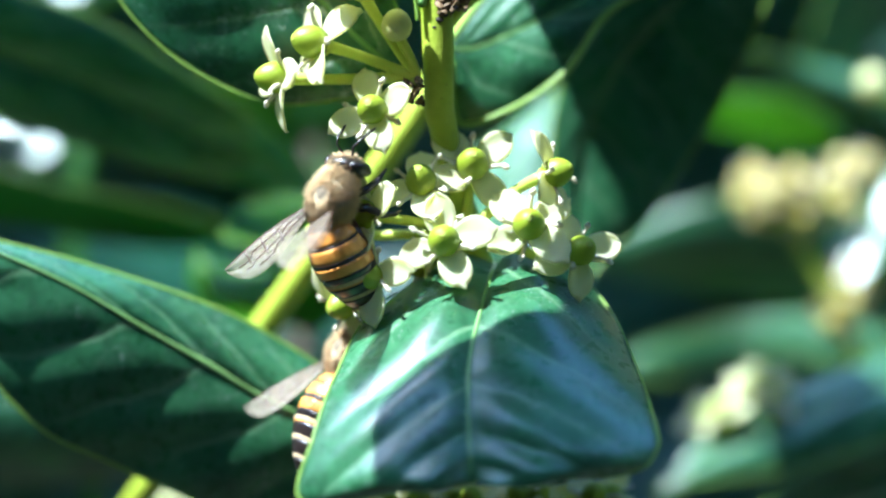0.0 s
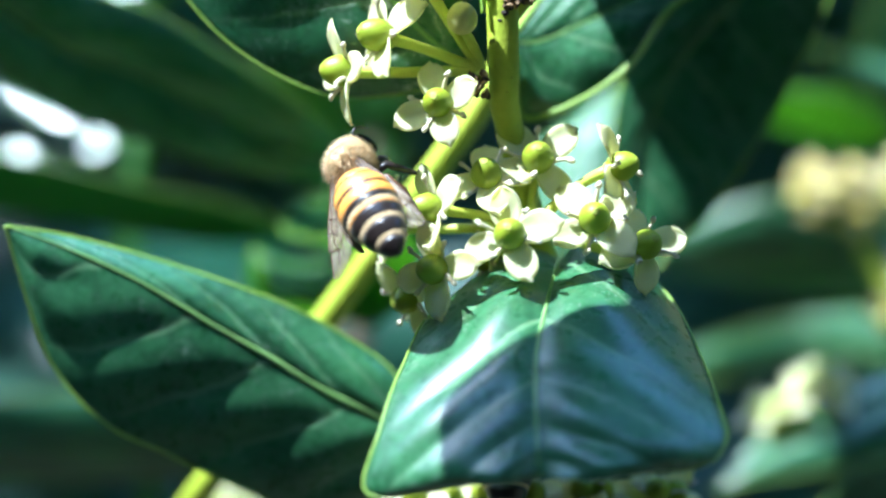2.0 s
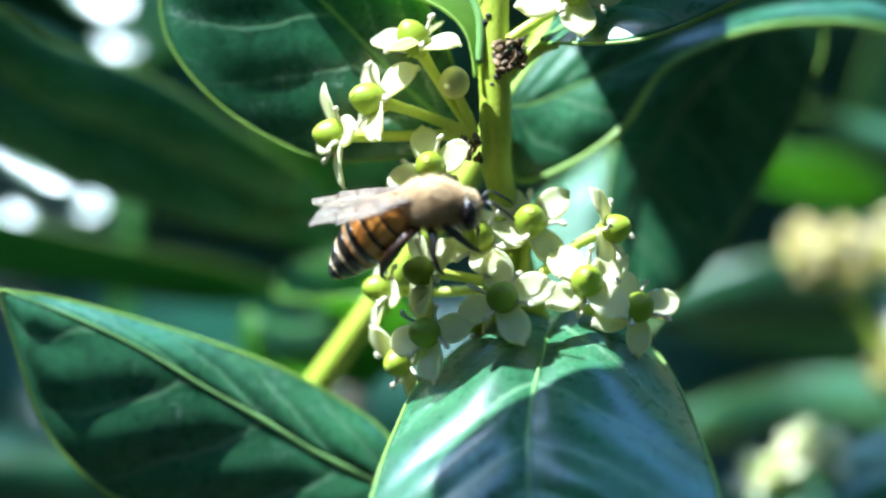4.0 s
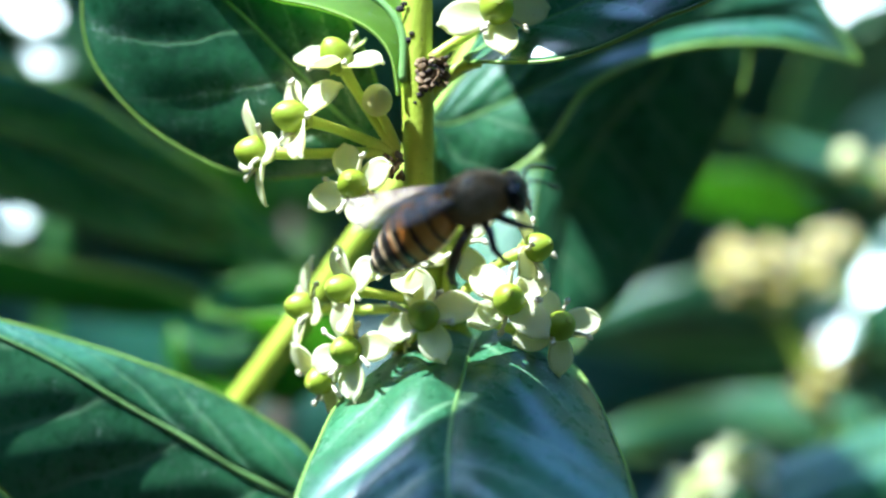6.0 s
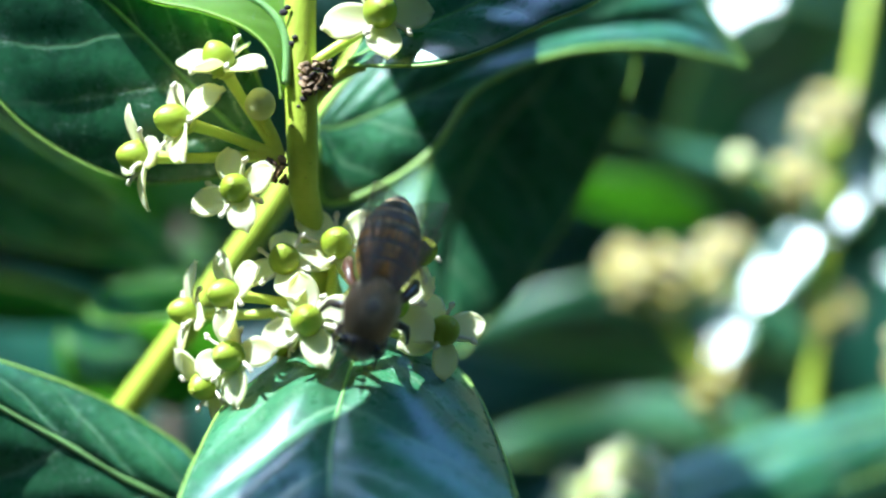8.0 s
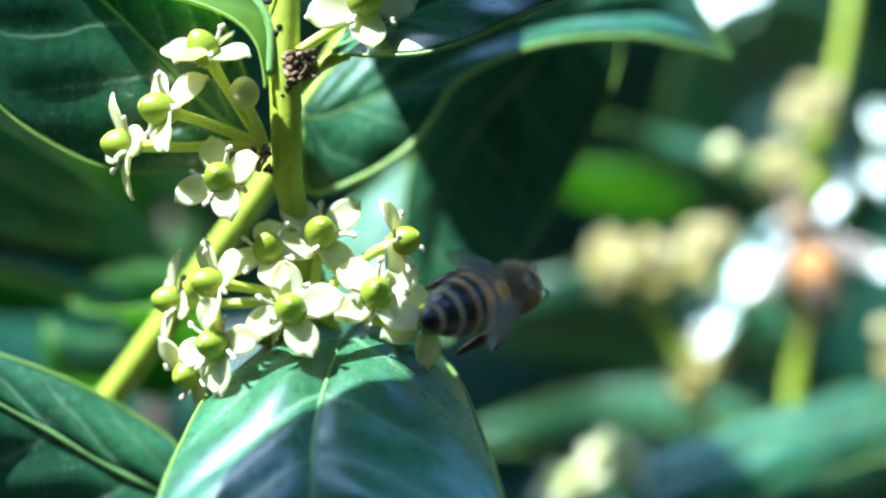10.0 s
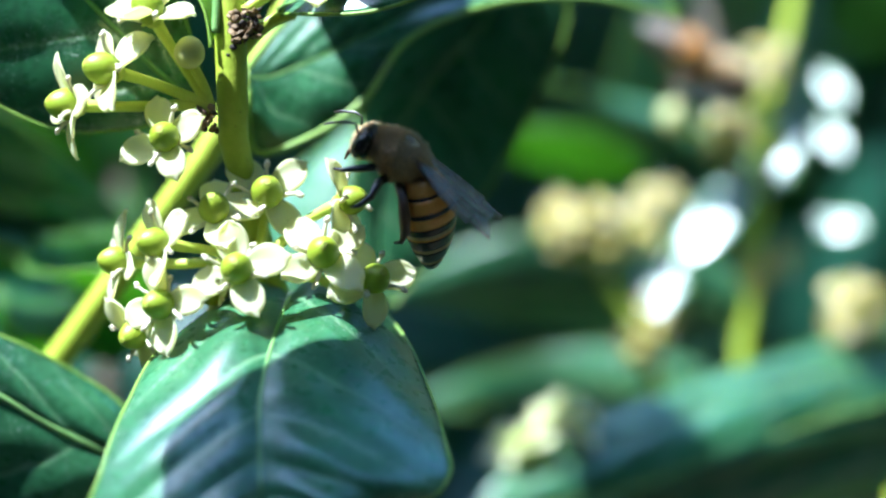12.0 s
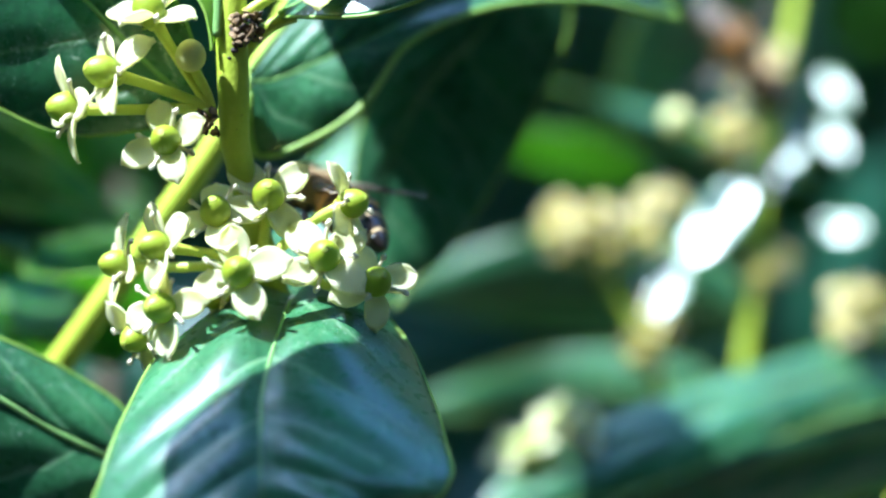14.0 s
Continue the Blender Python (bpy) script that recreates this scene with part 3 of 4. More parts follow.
# leaf behind the upper flowers
lofted(branch, [((-6.6, 172, 7.1), (-6.6, 171.8, 7.4), (-6.6, 171.5, 7.8)),
    ((-11.2, 172.5, 6.3), (-10.7, 171.5, 10.8), (-8.1, 171, 14.3)),
    ((-17.8, 172.5, 5.8), (-14.2, 171.2, 14.4), (-11.1, 170.5, 20.3)),
    ((-23.2, 172.5, 7.8), (-17.4, 170.8, 17.7), (-14.8, 170, 24.4)),
    ((-28.1, 172, 11.3), (-20.4, 170.3, 20.5), (-18.9, 169.5, 27.1)),
    ((-31.6, 171.5, 16.2), (-23.5, 169.6, 22.9), (-22.6, 169, 28.4)),
    ((-31.9, 170.5, 22.1), (-26.7, 169, 25.6), (-25.7, 168.5, 29.2)),
    ((-29.5, 168, 28.7), (-29.3, 168, 28.7), (-29.1, 168, 28.8))],
    0.6, 5.0, 0.3, 0.4, 9, 90, 50, 0.13, 0.3, skin=LEAF_SPECKLED)
# leaf seen from below at the top, the sun's glow put into its colour
lofted(branch, [((-5.9, 166.6, 12.3), (-5.6, 166.8, 13.5), (-5.2, 167, 13.9)),
    ((-6.6, 166.6, 15.6), (-5.6, 167, 17.1), (-4.7, 167.4, 17.6)),
    ((-8.6, 167, 17.8), (-7.2, 167.6, 19.7), (-4.8, 168.4, 20.9)),
    ((-12.2, 167.5, 19.3), (-10.8, 168.4, 21.6), (-7.6, 169.6, 23.8)),
    ((-16.5, 168, 20.3), (-15.2, 169.2, 22.9), (-12.5, 170.8, 25.6)),
    ((-21.2, 169, 22.4), (-20.4, 170.4, 24.7), (-18.7, 172, 26.8)),
    ((-25.7, 172, 26.5), (-25.7, 172, 26.6), (-25.5, 172, 26.8))],
    -0.4, 6.0, 0.15, 0.2, 12, 48, 24, 0.14, 0.4, skin=LEAF_LIT_THROUGH, back=LEAF_LIT_THROUGH)
# unseen high leaf, added between the sun and the flowers to cast shade
lofted(branch, [(sunward(24, 166, 34), sunward(25, 166, 34), sunward(26, 166, 34)),
    (sunward(15, 164.2, 36), sunward(20, 165, 36), sunward(31, 167, 35)),
    (sunward(8, 162.2, 38), sunward(15, 163, 38), sunward(34, 165, 37)),
    (sunward(1.5, 160.6, 39), sunward(11, 159.5, 39), sunward(33, 159, 38)),
    (sunward(-1, 157.4, 40), sunward(8, 155, 40), sunward(28, 153, 39)),
    (sunward(-5.5, 154.9, 40), sunward(3, 150, 40), sunward(18, 147, 40)),
    (sunward(-12.2, 150.9, 40), sunward(-4, 145, 40), sunward(6, 141, 40)),
    (sunward(-18.5, 147, 40), sunward(-13, 140, 40), sunward(-6, 136, 40)),
    (sunward(-22, 139, 40), sunward(-21.5, 138, 40), sunward(-20, 137, 40))],
    0.3, 6.0, 0.3, 0.2, 14, 60, 24)
# leaf over the branch, its lower margin lit
top_right = lofted(branch, [((-0.6, 168, 15), (-0.6, 168, 15.3), (-0.5, 168, 15.5)),
    ((2.2, 165.5, 14.8), (2.7, 169.5, 17.4), (2.4, 174, 20.2)),
    ((6.6, 163.5, 15.1), (7.3, 169.5, 19.2), (6.7, 176, 23.8)),
    ((10.9, 162.5, 16.2), (11.9, 169.5, 21.5), (11.5, 177, 27.2)),
    ((14.8, 162, 17.7), (16.5, 169.5, 23.8), (16.3, 177, 29.6)),
    ((19.2, 162, 19.9), (20.4, 168, 25.8), (20.8, 175, 30.7)),
    ((25.1, 166, 27.3), (25.1, 166, 27.4), (25.1, 166, 27.5))],
    0.8, 6.0, 0.4, 0.3, 15, 64, 32, 0.16)
part("petiole", bezier_tube(((-3.8, 169.0, 12.2), (-2.6, 169.0, 13.6), (-1.6, 168.4, 14.7), (0.6, 168.0, 15.1)), 0.75, 0.5, 10, 10), STEM, top_right)
# leaf that bends over with its tip beside the branch
lofted(branch, [((-3.4, 176, 9.4), (-3.4, 176, 10.6), (-3.4, 176.5, 11.4)),
    ((-2.8, 176, 4.4), (-1.4, 176.8, 10.7), (-0.4, 180, 15.5)),
    ((1.7, 176.5, 5.6), (2.7, 178.3, 12.5), (4, 181.5, 18.6)),
    ((6.3, 178, 8.8), (6.8, 179.5, 14.5), (9, 183, 21.7)),
    ((10.2, 179.5, 14), (11.8, 181, 17.1), (14, 183.5, 24.8)),
    ((17.3, 182, 17.3), (18.9, 183.5, 19.5), (20.6, 185.5, 26.5)),
    ((25.5, 184.5, 18.3), (26.2, 186, 20.6), (28, 188, 25.4)),
    ((31.4, 187, 17.7), (31.1, 188, 20), (31.4, 189.5, 22.7)),
    ((35.4, 190, 17), (35.3, 190, 17), (35.1, 190, 17.2))],
    0.45, 7.0, 0.3, 0.3, 18, 90, 40, 0.3, 0.14)
# unseen leaf, added at the top to shade it
lofted(branch, [(sunward(17, 163, 34), sunward(17.5, 163, 34), sunward(18, 163, 34)),
    (sunward(12, 170, 36), sunward(16, 169, 36), sunward(22, 168, 36)),
    (sunward(10.5, 177, 37), sunward(16, 177, 37), sunward(23, 176, 37)),
    (sunward(10.5, 186, 38), sunward(17, 186, 38), sunward(24.5, 184, 38)),
    (sunward(11, 192, 39), sunward(19, 193, 39), sunward(31, 191, 39)),
    (sunward(14, 201, 40), sunward(20, 202, 40), sunward(32, 200, 40)),
    (sunward(22, 214, 40), sunward(22.5, 214, 40), sunward(23, 214, 40))],
    0.5, 6.0, 0.3, 0.4, 19, 36, 20)
# dark leaf hanging in the shade
lofted(branch, [((15.5, 190, 21), (20.1, 190, 21.5), (24.9, 191, 21.1)),
    ((10.9, 190, 15.9), (17.1, 190, 15.9), (25.3, 191.5, 17)),
    ((7.3, 190, 10.7), (12.5, 190, 11), (23.8, 191.5, 12.4)),
    ((5.9, 189.8, 6.6), (9.5, 190, 6.1), (20.8, 191.5, 6.4)),
    ((5.4, 189.5, 2), (8.1, 190, 0.9), (17.5, 191.3, 0.7)),
    ((5.7, 189.5, -3.2), (7.8, 189.8, -3.7), (14.1, 191, -4)),
    ((6.8, 189.5, -6.8), (8.1, 189.7, -6.8), (11.2, 190.5, -6.8)),
    ((9.1, 189.5, -9.1), (9.2, 189.5, -9.1), (9.3, 189.5, -9.1))],
    0.3, 7.0, 0.2, 0.12, 21, 80, 40, 0.12, 0.12)

# unseen leaves added overhead to darken what the glossy leaves below mirror
for k, (b, t, w) in enumerate([((-2, 168, 44), (4, 122, 47), 8.5), ((-1, 169, 46), (22, 116, 50), 9.5), ((0, 170, 48), (36, 132, 49), 9.0), ((-1, 168, 55), (8, 98, 68), 10.0), ((-1, 168, 52), (38, 100, 58), 10.0),
    ((0, 169, 50), (50, 118, 54), 9.5), ((-1, 168, 56), (24, 92, 64), 10.5), ((0, 168, 57), (54, 88, 70), 11.0), ((0, 169, 54), (56, 146, 56), 9.0)]):
    b, t = Vector(b), Vector(t)
    leaf(branch, (b, b.lerp(t, 0.3) + Vector((0, 0, 3)), b.lerp(t, 0.7) + Vector((0, 0, 2)), t), (0, 0.2, 1), (0, -0.3, 1), w, 0.4, 0.4, a=0.9, b=0.6, ns=30, nt=16, wave=0.5, quilt=0.3, seed=170 + k)
# stem end added out of view to carry them
part("unseen_stem", tube([(-4.4, 170.0, 44.0), (-3.0, 169.5, 50.0), (-1.0, 168.0, 58.0)], [0.9, 0.8, 0.6], 12), STEM, branch)

# oblique shoot behind
shoot = thing("holly_shoot", (-30.1, 190.0, -26.7), "pale green holly shoot crossing behind the branch", "shoot")
part("stem", tube([(-35.2, 190.0, -33.4), (-27.7, 188.0, -23.4), (-20.9, 186.0, -14.1), (-14.2, 184.0, -5.2), (-7.1, 182.0, 4.5), (-2.2, 182.0, 12.9), (0.8, 183.0, 18.9), (2.8, 185.0, 26.1)], [1.3, 1.3, 1.28, 1.25, 1.2, 1.15, 1.1, 1.0], 14, 0.03, 6), STEM, shoot)

# knots where the flower stalks start
def knot(at, count, spread, seed):
    rng = random.Random(seed)
    bits = []
    for k in range(count):
        d = Vector((rng.uniform(-1, 1), rng.uniform(-1, 0.2), rng.uniform(-1, 1))) * spread * 0.75
        r = rng.uniform(0.2, 0.44)
        turn = Matrix.Rotation(rng.uniform(0, 6.28), 3, "Z") @ Matrix.Rotation(rng.uniform(-1.2, 1.2), 3, "X")
        bits.append(ball(Vector(at) + d, (r, r * rng.uniform(0.25, 0.5), r * rng.uniform(0.7, 1.3)), 7, 9, lambda v: 1 - 0.45 * max(0, v) ** 2 + 0.1 * v, turn))
    for k, b in enumerate(bits):
        part("bud_scale", b, SCALE if k % 4 else SCAR, branch)


knot((-6.2, 166.8, 6.6), 30, 1.15, 31)
knot((-3.2, 166.8, 14.0), 70, 1.6, 32)

for k, (at, rr) in enumerate([((-4.2, 166.7, 12.3), 0.34), ((-4.6, 166.8, 11.7), 0.2), ((-3.8, 166.8, 12.7), 0.3), ((-4.9, 166.7, 17.2), 0.28), ((-5.2, 166.8, 16.7), 0.36), ((-5.8, 166.9, 19.2), 0.4), ((-5.5, 166.9, 19.6), 0.3)]):
    part("scar", ball(at, (rr, 0.12, rr * 0.7), 6, 9), SCAR, branch)

# upper flowers
K1, K2, K3 = (-6.1, 167.0, 7.7), (-2.2, 168.0, -4.7), (-3.3, 167.0, 15.2)
flower(branch, (-10.9, 166.0, 15.4), (-0.45, -0.35, 0.8), 20, 1.08, 1, K1)
flower(branch, (-14.4, 165.5, 10.5), (-0.85, -0.45, 0.2), 40, 1.12, 2, K1)
flower(branch, (-17.4, 166.0, 7.7), (-0.95, -0.25, 0.05), 10, 1.08, 3, K1)
flower(branch, (-9.5, 164.5, 5.1), (-0.16, -0.9, 0.3), 25, 1.0, 4, K1)
part("flower_bud", ball((-7.6, 165.8, 11.8), (1.22, 1.22, 1.32), 14, 20, lambda v: 1 - 0.05 * v), BUD, branch, "round cream flower bud, still closed")
part("pedicel", bezier_tube((K1, (-6.3, 167.0, 8.9), (-6.9, 166.5, 10.0), (-7.4, 166.0, 10.8)), 0.42, 0.4, 8), PEDICEL, branch)
flower(branch, (1.9, 165.0, 19.1), (0.12, -0.9, 0.2), 5, 1.15, 5, K3)
# lower cluster
flower(branch, (-5.7, 165.7, -0.5), (-0.08, -0.72, 0.65), 15, 1.05, 6, K2)
flower(branch, (-1.6, 167.5, 0.8), (0.06, -0.82, 0.5), 40, 1.1, 7, K2)
flower(branch, (5.1, 166.2, 0.1), (0.85, -0.45, 0.28), 30, 1.0, 8, K2)
flower(branch, (-3.8, 162.4, -5.2), (-0.06, -0.92, 0.38), 20, 1.05, 9, K2)
flower(branch, (2.9, 165.0, -4.0), (0.03, -0.93, 0.35), 35, 1.08, 10, K2)
flower(branch, (7.0, 165.5, -6.1), (0.45, -0.8, 0.35), 10, 1.02, 11, K2)
flower(branch, (-10.3, 164.5, -3.2), (-0.85, -0.5, 0.12), 35, 1.02, 12, K2)
flower(branch, (-9.9, 163.5, -8.0), (-0.62, -0.76, 0.05), 15, 1.02, 13, K2)
flower(branch, (-13.8, 169.0, -4.7), (-0.9, -0.3, 0.1), 0, 1.0, 14, K2)
flower(branch, (-12.2, 168.0, -10.6), (-0.6, -0.65, -0.3), 25, 1.0, 15, K2)
flower(branch, (-6.1, 169.0, -7.3), (-0.7, -0.2, -0.1), 25, 0.9, 16, K2)


# ---- branches further off ----
def mirroring(owner, b, t, w, seed):
    """A smooth leaf from b towards t that lies so as to mirror the sun."""
    b, t = Vector(b), Vector(t)
    n = (TO_SUN - b.lerp(t, 0.5).normalized()).normalized()
    t.y = b.y - (n.x * (t.x - b.x) + n.z * (t.z - b.z)) / n.y
    leaf(owner, (b, b.lerp(t, 0.33), b.lerp(t, 0.67), t), n, n, w, 0.18, 0.18, a=0.9, b=0.55, ns=22, nt=12, wave=0.1, quilt=0.02, seed=seed)


def spray(name, at, label, group="holly sprays behind"):
    return thing(name, at, label, "branch", group)


def far_leaf(owner, b, m, t, w, n=(0, -0.8, 0.6), curl=0.4, seed=1, skin=None):
    b, m, t = Vector(b), Vector(m), Vector(t)
    return leaf(owner, (b, b + (m - b) * 0.8, t + (m - t) * 0.8, t), n, n, w, curl, curl, seed=seed, ns=26, nt=12, wave=0.6, quilt=0.12, rim=0.09, skin=skin)


left = spray("holly_spray", (-49.2, 215.0, 8.2), "blurred dark holly leaves behind the branch")
part("stem", tube([(-83.7, 208.0, 41.2), (-86.4, 214.0, -3.4), (-87.1, 218.0, -33.0), (-88.9, 224.0, -64.3)], [1.4, 1.5, 1.7, 2], 12, 0.03, 8), STEM, left)
lofted(left, [((-54.4, 196, 10), (-53.8, 194, 16.8), (-53, 191, 22.7)),
    ((-47.8, 200, 5.6), (-47.1, 197, 11.9), (-46.4, 194, 17.8)),
    ((-40.5, 202, 3.1), (-39.4, 199, 9.1), (-37.2, 196, 14.5)),
    ((-32.9, 203, 0.7), (-31.5, 201, 5.3), (-29.5, 198, 9.8)),
    ((-25.3, 204, -1.1), (-24.6, 202.5, 2.3), (-23.7, 200, 6.1)),
    ((-19.2, 204.5, -1.8), (-19.2, 204, -0.1), (-19.7, 203, 2.4)),
    ((-16.6, 205, -1.7), (-16.5, 205, -1.6), (-16.5, 205, -1.5))],
    0.6, 6.0, 0.2, 0.3, 41, 40, 20)
far_leaf(left, (-88.7, 222.0, 2.5), (-43.6, 222.0, -1.7), (-27.3, 222.0, -7.2), 6.6, (0.1, 0.5, 0.8), 0.4, 42)
far_leaf(left, (-88.7, 222.0, -32.4), (-40.3, 224.0, -28.5), (-24.8, 226.0, -30.0), 6.3, (0.2, -0.9, -0.45), 0.4, 43)

for k, (b, t, w) in enumerate([((-61.4, 240, 10.8), (-53.1, 238, 5.8), 2.2),
    ((-53.8, 238, 5.8), (-50.2, 238, 2.2), 2.2),
    ((-62.5, 240, 2.6), (-58.1, 238, -2.0), 2.2),
    ((-54.5, 240, 30.6), (-46.9, 238, 25.1), 2.4), ((-50.5, 238, 23.5), (-45.9, 238, 20.7), 2)]):
    mirroring(left, b, t, w, 150 + k)
part("side_stem", tube([(-46.9, 238, 7.4), (-47.0, 236, 0.3), (-47.9, 236, -9.4), (-45.0, 232, -28.9), (-44.5, 232, -44.2)], [0.9, 1.0, 1.1, 1.2, 1.4], 12, 0.03, 11), LEAF_BACK, left)

deep = spray("holly_spray", (-23.7, 240.0, -10.3), "blurred green holly leaves behind the branch")
part("stem", tube([(-20.4, 240.0, 9.2), (-20.4, 240.0, -3.8), (-22.2, 238.0, -23.2), (-23.7, 240.0, -62.4)], [1.2, 1.3, 1.5, 2], 12, 0.03, 8), BARK, deep)
far_leaf(deep, (-20.4, 240.0, 1.4), (-23.3, 236.0, 12.2), (-34.2, 236.0, 19.9), 7.7, (-0.4, -0.7, 0.7), 0.5, 45, LEAF_BACK)
far_leaf(shoot, (-14.3, 186.0, -5.2), (-23.7, 216.0, -9.3), (-31.0, 236.0, -20.4), 8.0, (0.3, -0.9, 0.2), 0.5, 46, LEAF_BACK)

far_leaf(deep, (-17.2, 240.0, 9.2), (-22.0, 239.0, 0.5), (-26.7, 238.0, -9.0), 4.0, (-0.1, -0.8, 0.5), 0.5, 44, LEAF_BACK)
far_leaf(deep, (-3.1, 204, -9.5), (0.8, 205, -0.6), (6.4, 207, 8.6), 5.2, (-0.3, -0.7, 0.6), 0.3, 48)

right = spray("holly_spray", (43.0, 228.0, -28.4), "blurred flowering holly spray in bright sun")
part("stem", tube([(57.6, 232.0, 40.3), (55.2, 230.0, 23.8), (51.7, 228.0, 8.7), (49.4, 226.0, -7.3), (48.2, 226.0, -19.5), (49.2, 228.0, -40.7), (50.9, 230.0, -72.3)], [0.8, 0.85, 0.95, 1.0, 1.1, 1.3, 1.6], 12, 0.03, 9), STEM, right)
part("side_stem", tube([(49.2, 228.0, -33.3), (42.8, 227.0, -25.8), (39.0, 226.0, -19.5), (37.6, 225.0, -14.6), (32.7, 225.0, -7.3), (30.6, 225.0, -3.6)], [0.9, 0.9, 0.8, 0.7, 0.6, 0.5], 10), STEM, right)
G = Vector((31.0, 226.0, -3.6))
H = Vector((38.4, 226.0, -15.3))
J = Vector((50.4, 228.0, 6.2))
for k, (at, ax) in enumerate([((32.6, 225, -0.2), (0.1, -0.7, 0.6)), ((27.6, 226, -0.2), (-0.7, -0.5, 0.4)), ((26.6, 224, -2.9), (-0.8, -0.5, -0.1)), ((30.3, 223, -2.0), (-0.2, -0.9, 0.2)), ((33.3, 224, -4.7), (0.3, -0.9, -0.2)), ((35.0, 226, -2.5), (0.7, -0.6, 0.2)), ((37.8, 227, 0.9), (-0.3, -0.7, 0.5)), ((40.5, 227, 1.0), (0.4, -0.7, 0.4)), ((37.1, 226, -3.1), (-0.5, -0.8, 0)), ((29.2, 227, -4.6), (-0.6, -0.6, -0.4))]):
    flower(right, at, ax, 20 * k, 0.74 + 0.05 * (k % 3), 60 + k, G, old=True)
for k, (at, ax) in enumerate([((37.6, 225, -11.8), (-0.3, -0.8, 0.4)), ((38.5, 224, -13.9), (0.4, -0.9, 0)), ((36.4, 225, -15.9), (-0.6, -0.7, -0.2)), ((40.5, 226, -10.8), (0.5, -0.7, 0.4))]):
    flower(right, at, ax, 25 * k, 0.85, 70 + k, H, old=True)
for k, (at, ax) in enumerate([((50.0, 225, -7.2), (0.3, -0.9, 0)), ((53.0, 226, -6.0), (0.7, -0.6, 0.2)), ((45.8, 226, 9.2), (-0.7, -0.6, 0.3)), ((47.5, 225, 7.9), (-0.3, -0.9, 0)), ((47.1, 226, 6.3), (-0.5, -0.8, -0.3)), ((49.0, 226, 14.5), (-0.2, -0.9, 0.4)), ((52.6, 227, 15.1), (0.4, -0.8, 0.4)), ((51.6, 228, 17.4), (0.1, -0.7, 0.7))]):
    flower(right, at, ax, 25 * k, 0.78, 80 + k, J, old=True)
part("flower_bud", ball((40.6, 224.0, 9.6), (1.6, 1.6, 1.75), 12, 16), BUD, right, "round cream flower bud")
part("pedicel", bezier_tube((J, (47.8, 227.0, 6.8), (43.7, 225.0, 8.0), (41.2, 224.0, 9.0)), 0.5, 0.45, 8), PEDICEL, right)
far_leaf(right, (50.7, 232.0, -12.5), (33.0, 236.0, -7.6), (9.5, 240.0, -10.3), 8.0, (0.5, -0.8, -0.4), 0.5, 51)
far_leaf(right, (50.7, 232.0, -22.6), (33.0, 236.0, -18.5), (12.9, 242.0, -22.9), 4.5, (0.3, -0.9, -0.12), 0.6, 52)
far_leaf(right, (58.5, 238.0, 2.6), (42.0, 236.0, 7.1), (26.4, 234.0, 14.3), 3.3, (0.25, -0.75, -0.35), 0.9, 53)
far_leaf(right, (58.7, 250.0, 25.8), (45.1, 250.0, 23.8), (37.0, 250.0, 7.5), 7.5, (0.3, -0.8, -0.5), 0.4, 54)
far_leaf(right, (40.8, 244.0, 3.7), (30.6, 242.0, 6.3), (19.6, 240.0, 9.2), 3.8, (0.3, -0.6, -0.7), 0.15, 55, LEAF_BACK)
for k, (b, t, w) in enumerate([((48.6, 227, 3.3), (41.5, 226, -5.6), 3.1),
    ((40.7, 228, -5.6), (37.7, 226, -11.7), 2.9),
    ((54.2, 231, 11.3), (50.5, 225, 1.5), 3.3),
    ((59.6, 240, -1.7), (64.5, 240, -2.4), 1.5),
    ((61.4, 244, 10.4), (62.8, 244, 5.7), 1.15),
    ((61.3, 244, 16.1), (63.2, 244, 11.7), 1.05),
    ((48.5, 250.0, 32.6), (41.8, 250.0, 25.8), 4.1)]):
    mirroring(right, b, t, w, 56 + k)

low = spray("holly_spray", (39.8, 205.0, -31.1), "blurred pale-edged holly leaves low beside the branch")
part("stem", tube([(64.7, 214.0, -6.9), (63.0, 212.0, -26.4), (58.9, 214.0, -55.6)], [1.3, 1.5, 2], 12, 0.03, 9), STEM, low)
lofted(low, [((67.2, 222, -23.3), (67.5, 223, -15.7), (68.3, 226, -12.2)),
    ((57.6, 218, -25.2), (57.9, 219.5, -17.2), (58.7, 222.5, -14.3)),
    ((47.3, 215, -26.6), (47.6, 216.5, -19.6), (47.5, 219, -17)),
    ((37.5, 213, -28.3), (37.7, 214, -22.3), (37.4, 216, -19.8)),
    ((28.5, 211, -30.3), (28.6, 212, -25.8), (28.2, 213.5, -23.3)),
    ((20.8, 209, -31), (20.9, 210, -29.2), (20.4, 211, -27.6)),
    ((16.3, 209, -32.1), (16.3, 209, -32), (16.3, 209, -31.9))],
    0.8, 6.0, 0.5, 0.4, 61, 40, 20)
lofted(low, [((64, 209, -28), (63.2, 206, -22.6), (62.7, 204.5, -18.5)),
    ((55, 207.5, -29.5), (54.2, 204.5, -24), (53.3, 203, -20.8)),
    ((46.7, 206.5, -31), (45.5, 203.5, -26.1), (44.1, 202, -23.7)),
    ((38.5, 205, -32.3), (37.6, 203, -28.7), (36.3, 202, -26.6)),
    ((31.6, 204, -33.2), (30.9, 203, -31.1), (30.3, 202.5, -29.1)),
    ((25.9, 203, -33), (25.9, 203, -32.9), (25.9, 203, -32.8))],
    0.8, 6.0, 0.5, 0.4, 62, 40, 20)

